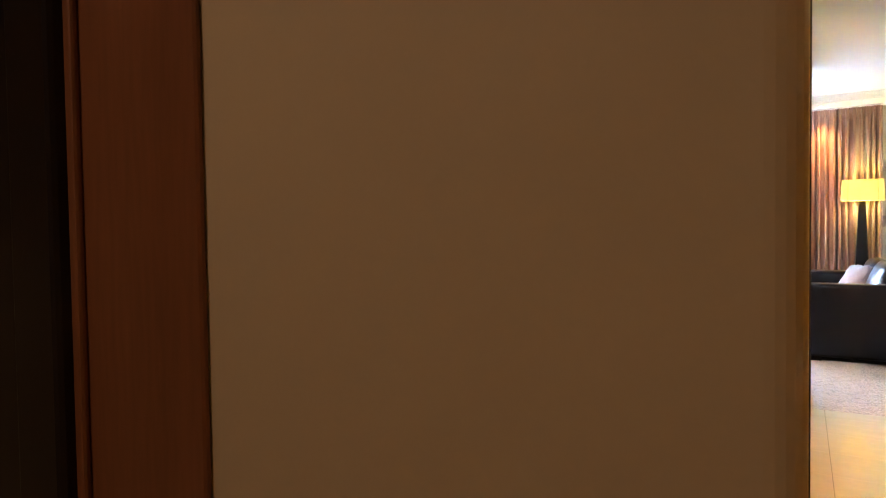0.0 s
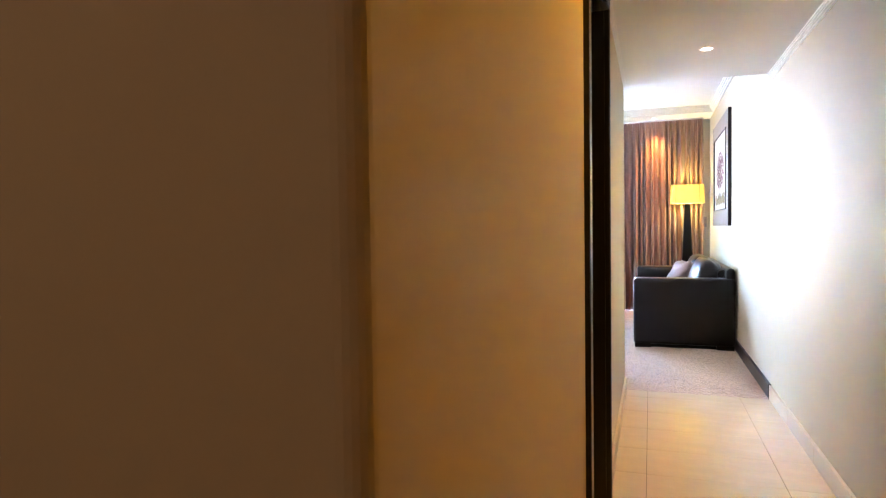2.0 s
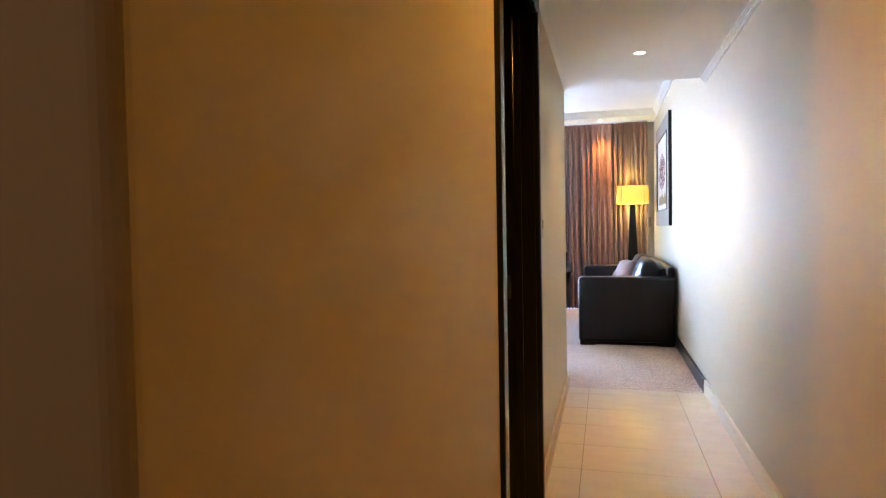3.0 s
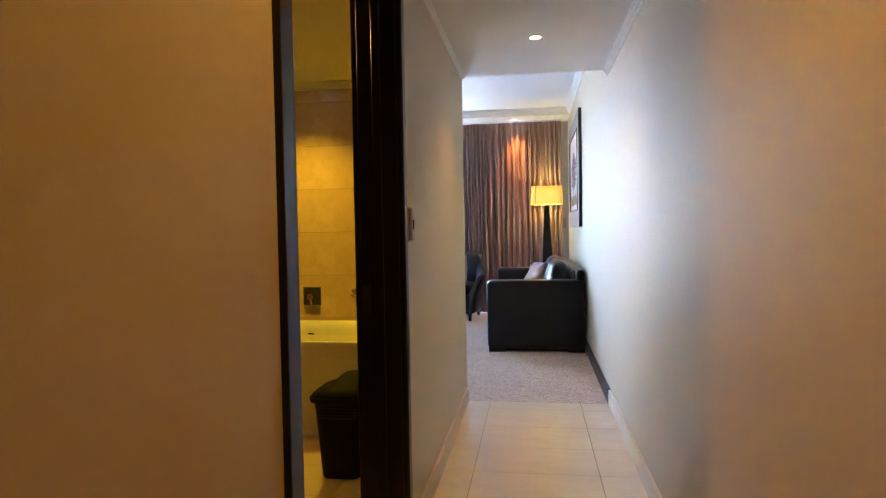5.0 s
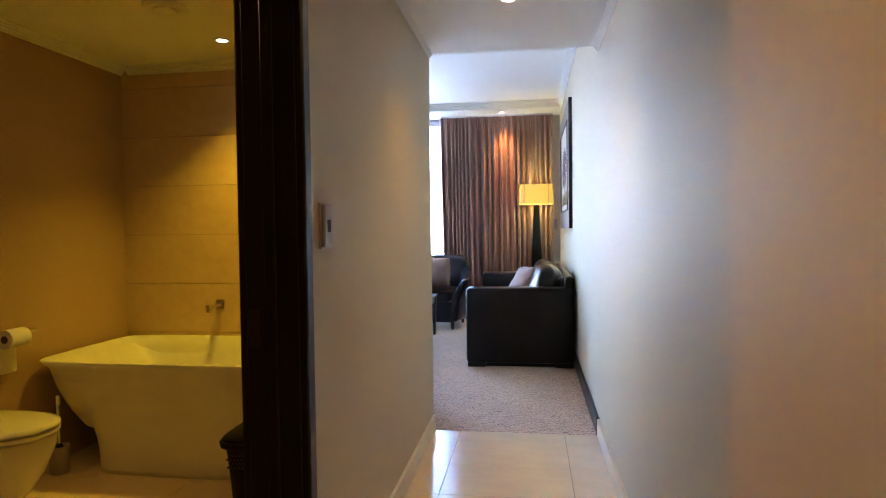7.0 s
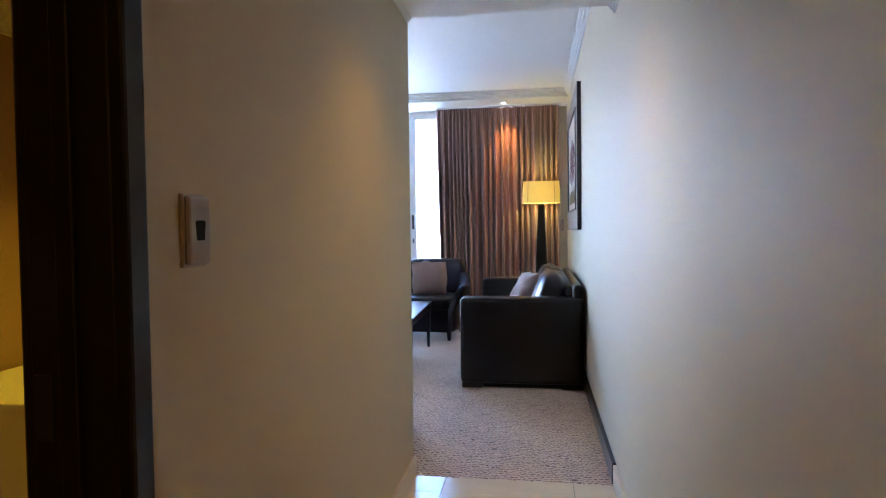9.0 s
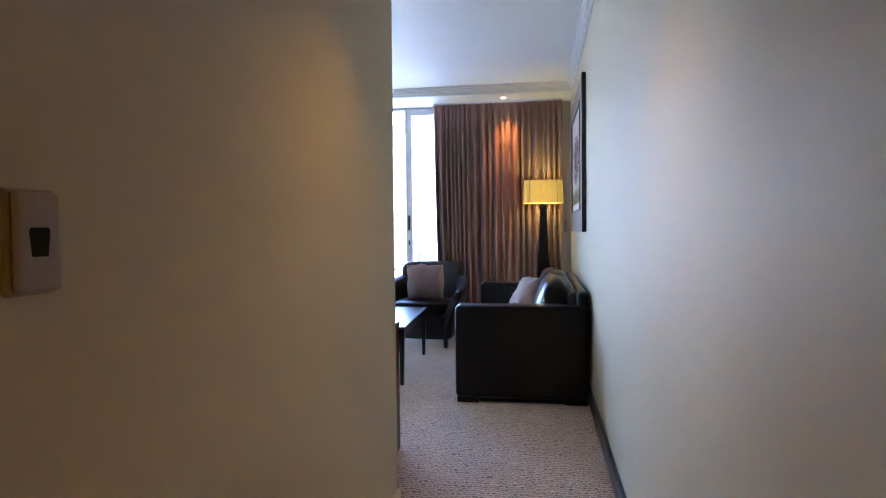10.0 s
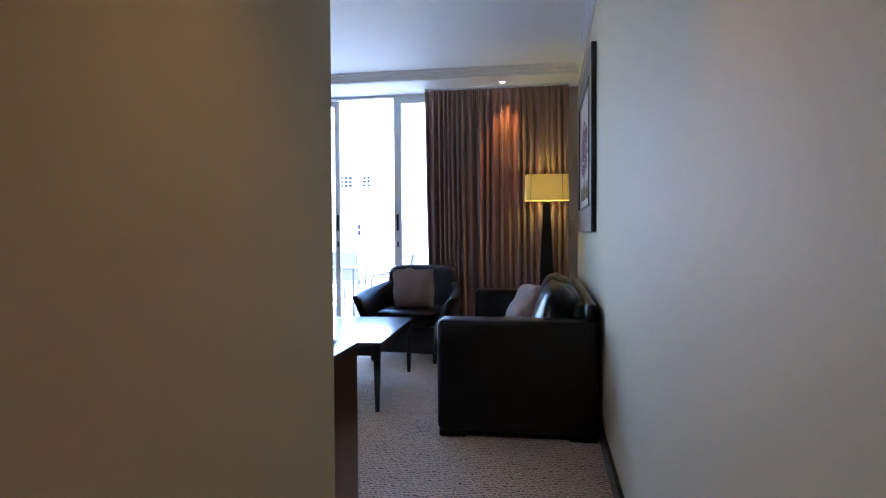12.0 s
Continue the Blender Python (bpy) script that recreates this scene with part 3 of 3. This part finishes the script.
scatter_cushion(0.50, 2.84, 0.645, -30, 0, -68, 0.36, "mauve linen cushion leaning on the sofa back", 4)


def armchair():
    a = thing("armchair", -0.63, 4.06, 0.0, -6, "dark brown leather tub armchair with flared arms and wooden feet", "armchair")
    # front is -y; curved arms sweep out at the front
    for sgn in (-1, 1):
        rings = []
        for k in range(15):
            f = k / 14
            y = 0.30 - 0.68 * f
            out = 0.32 + 0.045 * math.sin(f * math.pi) + 0.02 * f ** 3
            top = 0.74 - 0.13 * f ** 0.8
            ring = []
            for j in range(16):
                t = 2 * math.pi * j / 16
                w = 0.060 * (1 - 0.45 * max(0.0, (f - 0.8) / 0.2) ** 2)
                zc, hh = (top + 0.10) / 2, (top - 0.10) / 2
                ux, uz = math.cos(t), math.sin(t)
                px = w * math.copysign(abs(ux) ** 0.7, ux)
                pz = hh * math.copysign(abs(uz) ** 0.35, uz)
                lean = 0.15 * (max(0, zc + pz - 0.30) / 0.32) ** 1.5 * f
                ring.append((sgn * (out + lean) + px, y, zc + pz))
            rings.append(ring)
        part("arm", loft(rings), LEATHER, a, smooth=True)
    rings = []
    for k in range(13):
        f = k / 12
        x = -0.36 + 0.72 * f
        yb = 0.27 + 0.05 * math.sin(f * math.pi)
        top = 0.845 + 0.04 * math.sin(f * math.pi) ** 0.3
        ring = []
        for j in range(16):
            t = 2 * math.pi * j / 16
            zc, hh = (top + 0.10) / 2, (top - 0.10) / 2
            uy, uz = math.cos(t), math.sin(t)
            pz = hh * math.copysign(abs(uz) ** 0.4, uz)
            ring.append((x, yb + 0.062 * math.copysign(abs(uy) ** 0.8, uy) + 0.05 * pz / hh, zc + pz))
        rings.append(ring)
    part("backrest", loft(rings), LEATHER, a, smooth=True)
    part("seat_cushion", bulge(0.60, 0.62, 0.17, 6, 40, 0.03, 11), LEATHER, a, smooth=True, m=Matrix.Translation((0, -0.05, 0.40)))
    part("base", rounded(-0.33, 0.33, -0.34, 0.28, 0.085, 0.34, 0.02), LEATHER, a, smooth=True)
    for x in (-0.31, 0.31):
        for y in (-0.32, 0.26):
            part("foot", loft([superring(x, y, 0.018, 0.018, 0.0, 4, 12), superring(x, y, 0.027, 0.027, 0.13, 4, 12)]), DARKWOOD, a)
    return a


armchair()
scatter_cushion(-0.62, 3.99, 0.665, 12, 0, 4, 0.39, "mauve linen cushion propped in the armchair", 9)


def coffee_table():
    t = thing("coffee_table", -0.86, 2.73, 0.0, 2.5, "low dark wooden coffee table with glossy top and tapered legs", "table")
    part("tabletop", boxes((-0.40, 0.40, -0.63, 0.63, 0.45, 0.475), bev=0.004, seg=2), TABLETOP, t)
    part("apron", boxes((-0.37, 0.37, -0.60, -0.58, 0.38, 0.45), (-0.37, 0.37, 0.58, 0.60, 0.38, 0.45), (-0.37, -0.35, -0.58, 0.58, 0.38, 0.45), (0.35, 0.37, -0.58, 0.58, 0.38, 0.45), bev=0.002), DARKWOOD, t)
    for x in (-0.365, 0.365):
        for y in (-0.595, 0.595):
            part("leg", loft([superring(x, y, 0.014, 0.014, 0.0, 8, 12), superring(x, y, 0.025, 0.025, 0.45, 8, 12)]), DARKWOOD, t)
    return t


coffee_table()


def desk():
    d = thing("desk", -0.16, 0.02, 0.0, 0, "brown veneer writing desk with a dark edge against the wall", "desk")
    part("desk_top", boxes((-1.60, 0.0, 0.0, 0.745, 0.70, 0.73), bev=0.003, seg=2), TABLETOP, d)
    part("side_panel", boxes((-0.035, -0.004, 0.004, 0.735, 0.0, 0.70), bev=0.002), BROWNWOOD, d, "brown veneered side panel")
    part("side_panel", boxes((-1.59, -1.56, 0.004, 0.735, 0.0, 0.70), bev=0.002), BROWNWOOD, d, "brown veneered side panel")
    part("modesty_panel", boxes((-1.56, -0.035, 0.004, 0.024, 0.25, 0.70), bev=0.002), BROWNWOOD, d)
    return d


desk()
folder = thing("blue_folder", -0.345, 0.59, 0.73, 8, "blue card folder lying on the desk", "folder")
part("cover", boxes((-0.11, 0.11, -0.15, 0.15, 0.0, 0.004), bev=0.001), BLUE, folder)
part("pages", boxes((-0.105, 0.105, -0.145, 0.145, 0.004, 0.010), bev=0.001), PAPER, folder)
part("top_cover", boxes((-0.11, 0.11, -0.15, 0.15, 0.010, 0.014), bev=0.001), BLUE, folder)


def floor_lamp():
    f = thing("floor_lamp", 0.666, 4.29, 0.0, 0, "floor lamp, yellow oblong fabric shade on a dark tapered post, lit", "floor lamp")
    part("base_plate", boxes((-0.13, 0.13, -0.11, 0.11, 0.0, 0.025), bev=0.004), DARKWOOD, f)
    part("post", loft([superring(0, 0, 0.10, 0.07, 0.025, 10, 24), superring(0, 0, 0.066, 0.05, 0.84, 10, 24), superring(0, 0, 0.033, 0.03, 1.515, 10, 24)]), DARKWOOD, f)
    part("socket", tube([(0, 0, 1.515), (0, 0, 1.58)], 0.014, 14), CHROME, f)
    rings = []
    for z, k in ((1.525, 1.03), (1.777, 0.985)):
        rings.append([(x * k, y * k, z) for x, y, _ in superring(0, 0, 0.213, 0.105, 0, 5, 48)])
    inner = [[(x * 0.985, y * 0.975, z) for x, y, z in r] for r in rings]
    sh = part("shade", loft([rings[0], rings[1], inner[1], inner[0], rings[0]], False, False), SHADE, f, "glowing yellow oblong fabric shade", smooth=False)
    for z in (1.527, 1.775):
        pts = [(x * (1.03 if z < 1.6 else 0.985), y * (1.03 if z < 1.6 else 0.985), z) for x, y, _ in superring(0, 0, 0.213, 0.105, 0, 5, 48)]
        part("shade_rim", tube(pts + pts[:1], 0.003, 6), SHADE, sh)
    for x in (-0.150, 0.150):
        part("seam", tube([(x * 1.03, -0.1075, 1.527), (x * 0.985, -0.1035, 1.775)], 0.0025, 6), ARCHW, sh, "dark stitched seam")
    bulb = part("bulb", bulge(0.06, 0.06, 0.09, 2.2, 20), BULB, f, "warm frosted bulb", smooth=True, m=Matrix.Translation((0, 0, 1.61)))
    bulb.visible_shadow = False
    glow = new("lamp_light", bpy.data.lights.new("lamp_light", "POINT"))
    glow.data.energy, glow.data.color, glow.data.shadow_soft_size = 0.30, (1.0, 0.80, 0.17), 0.03
    glow.location = (0.666, 4.29, 1.64)
    return f


floor_lamp()


def curtain():
    """A gathered header tape over uneven hanging folds."""
    x0, x1, y0, top = -0.60, 0.885, 4.50, 2.694
    n, rows = 460, 34
    rng = random.Random(7)
    edges = [0.0]
    while edges[-1] < 1:
        edges.append(edges[-1] + rng.choice((rng.uniform(0.026, 0.04), rng.uniform(0.045, 0.085))))
    edges = [e / edges[-1] for e in edges]
    amp = [rng.uniform(0.6, 1.25) for _ in edges]
    lean = [rng.uniform(-0.25, 0.25) for _ in edges]
    bm = bmesh.new()
    grid = []
    for j in range(rows + 1):
        f = (j / rows) ** 1.5
        z = top - f * (top - 0.015)
        fall = min(1.0, f / 0.16)
        row = []
        for i in range(n + 1):
            u = i / n
            k = max(0, next((q for q, e in enumerate(edges) if e > u), len(edges) - 1) - 1)
            span = edges[k + 1] - edges[k]
            ph = (u - edges[k]) / span
            bend = min(1.0, max(0.0, ph + lean[k] * ph * (1 - ph) * 2 + 0.05 * noise.noise((u * 9, f * 2.0, 0))))
            fold = 0.5 - 0.5 * math.cos(2 * math.pi * bend)
            tape = 0.5 + 0.5 * math.sin(2 * math.pi * u * 62 + 2.0 * noise.noise((u * 14, 0, 3)))
            y = y0 + 0.012 - (0.016 + 0.062 * fall * amp[k]) * fold - 0.013 * (1 - fall) ** 2 * tape
            y += 0.03 * noise.noise((u * 4, f * 1.5, 5)) * f
            sway = 0.014 * noise.noise((u * 6, f * 2.2, 9)) * f
            sag = 0.04 * f * (1 - u)
            row.append(bm.verts.new((x0 + sag + sway + (x1 - x0 - sag) * u, y, z + (0.006 * tape if j == 0 else 0))))
        grid.append(row)
    for a, b in zip(grid, grid[1:]):
        for k in range(n):
            bm.faces.new((a[k], a[k + 1], b[k + 1], b[k]))
    bmesh.ops.recalc_face_normals(bm, faces=bm.faces)
    bmesh.ops.solidify(bm, geom=bm.faces[:], thickness=0.004)
    c = thing("curtain", 0.13, 4.5, 0.0, 0, "long taupe satin curtain with pinch pleats, drawn half open", "curtain")
    part("fabric", bm, CURTAIN, c, smooth=True, m=Matrix.Translation((-0.13, -4.5, 0)))
    part("rail", boxes((x0 - 0.13, x1 - 0.13, 0.006, 0.026, 2.70, 2.721), bev=0.002), ALU, c, "slim aluminium curtain rail")
    return c


curtain()


def picture():
    p = thing("picture", RW, 2.25, 0.0, 0, "framed print of a purple blossoming tree, wide taupe frame", "picture")
    z0, z1, W = 1.215, 2.445, 1.60
    d = 0.034
    fw = 0.19
    for a, b, c, e in ((0, W, z0, z0 + fw), (0, W, z1 - fw, z1), (0, fw, z0 + fw, z1 - fw), (W - fw, W, z0 + fw, z1 - fw)):
        part("frame_rail", boxes((-d, -0.004, a, b, c, e), bev=0.003), GREYFRAME, p)
    for a, b in ((-0.006, -0.0005), (W + 0.0005, W + 0.006)):
        part("frame_edge", boxes((-d - 0.001, -0.001, a, b, z0, z1), bev=0.001), FRAMEDGE, p, "dark outer frame edge")
    part("inner_lip", boxes((-d - 0.008, -d + 0.01, fw - 0.014, fw, z0 + fw - 0.014, z1 - fw + 0.014), (-d - 0.008, -d + 0.01, W - fw, W - fw + 0.014, z0 + fw - 0.014, z1 - fw + 0.014),
                            (-d - 0.008, -d + 0.01, fw, W - fw, z0 + fw - 0.014, z0 + fw), (-d - 0.008, -d + 0.01, fw, W - fw, z1 - fw, z1 - fw + 0.014), bev=0.001), FRAMEDGE, p, "dark inner lip")
    sheet = part("print", boxes((-d + 0.004, -d + 0.012, fw, W - fw, z0 + fw, z1 - fw)), PAPER, p, "ivory paper print")
    rng = random.Random(3)
    bm = bmesh.new()
    yc, zc = W / 2, z0 + fw + 0.45
    for _ in range(420):
        a, q = rng.uniform(0, 6.28), rng.random() ** 0.6
        y, z = yc + 0.40 * q * math.cos(a), zc + 0.21 * q * math.sin(a)
        s = rng.uniform(0.006, 0.019)
        box(bm, -d + 0.0025, -d + 0.0038, y - s, y + s, z - s * 0.7, z + s * 0.7)
    part("blossom", bm, BLOSSOM, sheet, "dark purple printed blossom")
    part("printed_trunk", boxes((-d + 0.002, -d + 0.0038, yc - 0.02, yc + 0.02, z0 + fw + 0.14, zc - 0.1)), GREYFRAME, sheet, "grey-brown printed trunk")
    grass = bmesh.new()
    for _ in range(150):
        y, z, h = yc + rng.uniform(-0.46, 0.46), z0 + fw + 0.05 + rng.random() * 0.05, rng.uniform(0.02, 0.11)
        box(grass, -d + 0.0022, -d + 0.0036, y - 0.006, y + 0.006, z, z + h)
    part("printed_grass", grass, OCHRE, sheet, "ochre printed grass under the tree")
    return p


picture()

# small socket on the wall strip beside the curtain
sock = thing("wall_switch", 0.925, 4.70, 1.27, 0, "small dark wall switch beside the curtain", "switch")
part("plate", boxes((-0.02, 0.02, -0.012, 0.0, -0.07, 0.07), bev=0.003), GREYP, sock)
part("rocker", boxes((-0.012, 0.012, -0.016, -0.012, -0.03, 0.03), bev=0.002), GREYP, sock)

# ---- balcony door ----
win = setting("window_1", boxes((WIN_L, WIN_L + 0.05, 4.70, 4.82, 0.0, 2.745), (WIN_R - 0.05, WIN_R, 4.70, 4.82, 0.0, 2.745), (WIN_L + 0.05, WIN_R - 0.05, 4.70, 4.82, 2.69, 2.745), (WIN_L + 0.05, WIN_R - 0.05, 4.70, 4.82, 0.0, 0.03), bev=0.003), ALU,
              "grey aluminium sliding balcony door frame", "sliding door")


def leaf(x0, x1, y, handle_x, side=0.085):
    """One sliding sash with its pane and pull handle."""
    s = part("sash", boxes((x0, x0 + side, y, y + 0.04, 0.035, 2.688), (x1 - side, x1, y, y + 0.04, 0.035, 2.688), (x0 + side, x1 - side, y, y + 0.04, 2.63, 2.688), (x0 + side, x1 - side, y, y + 0.04, 0.035, 0.12), bev=0.003), ALU, win, "grey aluminium sliding sash")
    g = part("pane", boxes((x0 + side, x1 - side, y + 0.017, y + 0.023, 0.12, 2.63)), GLASS, s, "clear glass pane")
    g.visible_shadow = False
    part("pull_handle", boxes((handle_x, handle_x + 0.025, y - 0.022, y, 1.24, 1.42), bev=0.005, seg=2), BLACKP, s, "black pull handle")
    part("lock", boxes((handle_x + 0.002, handle_x + 0.022, y - 0.008, y, 1.06, 1.12), bev=0.003), SATINB, s, "small dull lock plate")
    return s


leaf(-0.992, 0.10, 4.715, -0.962)
leaf(-2.74, -1.63, 4.765, -1.665, 0.06)
leaf(-3.79, -2.70, 4.715, -2.76)

# ---- outside ----
tagged(part("ground", boxes((-400, 400, 4.95, 800, -4.2, -4.0)), CONCRETE), "pale paved ground below the balcony", "ground", kind="structure")
balcony = setting("balcony_floor", boxes((-4.2, 1.6, 4.95, 8.9, -0.25, -0.03), bev=0.01), CONCRETE, "pale tiled balcony floor", "balcony")


def patio_chair(x, y, turn):
    c = thing("patio_chair", x, y, -0.03, turn, "grey metal balcony chair with curved arms and sling seat", "chair", "balcony chairs")
    for s in (-1, 1):
        part("side_frame", tube([(s * 0.27, -0.24, 0), (s * 0.27, -0.25, 0.3), (s * 0.27, -0.25, 0.58), (s * 0.28, -0.2, 0.65), (s * 0.28, 0.0, 0.67), (s * 0.27, 0.2, 0.64), (s * 0.26, 0.30, 0.40), (s * 0.26, 0.36, 0)], 0.013, 10), PATIO, c)
        part("back_post", tube([(s * 0.24, 0.18, 0.42), (s * 0.24, 0.28, 0.7), (s * 0.24, 0.34, 0.95)], 0.013, 10), PATIO, c)
    part("seat", boxes((-0.24, 0.24, -0.24, 0.20, 0.415, 0.43), bev=0.004), MESHF, c)
    part("backrest", boxes((-0.23, 0.23, -0.006, 0.006, 0.0, 0.50), bev=0.004), MESHF, c, m=pose(0, 0.21, 0.47, -17, 0, 0))
    return c


patio_chair(-2.54, 7.95, 172)
patio_chair(-1.55, 6.75, -84)
ptab = thing("patio_table", -2.45, 7.1, -0.03, 0, "grey metal balcony table", "table")
part("tabletop", boxes((-0.35, 0.35, -0.35, 0.35, 0.71, 0.735), bev=0.006, seg=2), PATIO, ptab)
for x in (-0.3, 0.3):
    for y in (-0.3, 0.3):
        part("leg", tube([(x, y, 0.71), (x * 1.05, y * 1.05, 0)], 0.014, 10), PATIO, ptab)

# parapet of the balcony
tagged(part("balcony_parapet", boxes((-4.2, 1.6, 8.75, 8.9, -0.03, 0.55), bev=0.01), FACADE), "low white rendered balcony parapet", "parapet", kind="structure")


def house(x0, x1, y0, y1, z1, windows, label):
    h = thing("house", (x0 + x1) / 2, y0, -4.0, 0, label, "building")
    ox, oy = -(x0 + x1) / 2, -y0
    part("wall", boxes((x0 + ox, x1 + ox, 0, y1 - y0, 0, z1 + 4.0)), FACADE, h)
    part("roof", boxes((x0 + ox - 0.4, x1 + ox + 0.4, -0.4, y1 - y0 + 0.4, z1 + 4.0, z1 + 4.3), bev=0.03), CONCRETE, h)
    for wx, wz, ww, wh, nx, nz in windows:
        w = part("window", boxes((wx + ox - 0.06, wx + ox + ww + 0.06, -0.06, -0.001, wz + 4.0 - 0.06, wz + 4.0)), FACADE, h)
        for i in range(nx):
            for j in range(nz):
                pw, ph = ww / nx, wh / nz
                part("pane", boxes((wx + ox + i * pw + 0.02, wx + ox + (i + 1) * pw - 0.02, -0.02, 0.01, wz + 4.0 + j * ph + 0.02, wz + 4.0 + (j + 1) * ph - 0.02)), DARKGLASS, w)
    return h


# The narrow low pane at x -6.9 is added in place of foliage.
house(-14.0, -2.6, 22.0, 32.0, 5.4, [(-7.64, 3.06, 0.56, 0.46, 3, 3), (-6.67, 3.07, 0.34, 0.46, 2, 3), (-6.9, 1.1, 0.16, 0.5, 1, 2), (-11.0, 3.0, 0.9, 0.9, 3, 3)], "white rendered house across the street, small-paned windows")
house(-2.0, 14.0, 26.0, 36.0, 3.6, [(0.0, 1.2, 1.0, 1.0, 2, 2), (4.0, 1.2, 1.0, 1.0, 2, 2)], "low white rendered house across the street")

# ---- floor and wall tiles ----
TX, TY, GAP = 0.617, 0.3555, 0.003


def shared_tile(w, h, t, name):
    bm = boxes((0, w, 0, h, -t, 0))
    me = bpy.data.meshes.new(name)
    bm.to_mesh(me)
    bm.free()
    return me


cache = {}


def lay(me, parent, m):
    ob = new("tile", me)
    ob.parent = parent
    ob.matrix_world = m
    return ob


def tile_mesh(w, h, t, mat):
    key = (round(w, 3), round(h, 3), t, mat.name)
    if key not in cache:
        cache[key] = shared_tile(w, h, t, "tile")
        cache[key].materials.append(mat)
    return cache[key]


def spans(a, b, start, pitch):
    """Tile edges from a to b on a grid with a joint at start."""
    k = math.floor((a - start) / pitch + 1e-6)
    out = []
    while start + k * pitch < b - 1e-6:
        lo, hi = max(a, start + k * pitch), min(b, start + (k + 1) * pitch)
        if hi - lo > 0.01:
            out.append((lo + GAP / 2, hi - GAP / 2))
        k += 1
    return out


def floor_area(x0, x1, y0, y1):
    for xa, xb in spans(x0, x1, 0.165, TX):
        for ya, yb in spans(y0, y1, -0.178, TY):
            lay(tile_mesh(xb - xa, yb - ya, 0.006, TILE), floor_tiled, Matrix.Translation((xa, ya, 0.0)))


floor_area(0.0, RW, -6.6, 0.0)
floor_area(-2.2, 0.0, -6.6, -4.44)
floor_area(-1.93, -0.12, -3.5, -0.112)
floor_area(-0.12, 0.0, -3.11, -2.16)
# wall tiles behind the bath: upright, facing the room
for xa, xb in spans(-1.93, -0.12, -1.93, 1.2):
    for za, zb in spans(0.0, 2.25, 0.602, 0.302):
        lay(tile_mesh(xb - xa, zb - za, 0.006, TRAV), bath_back, pose(xa, -0.118, za, 90, 0, 0))
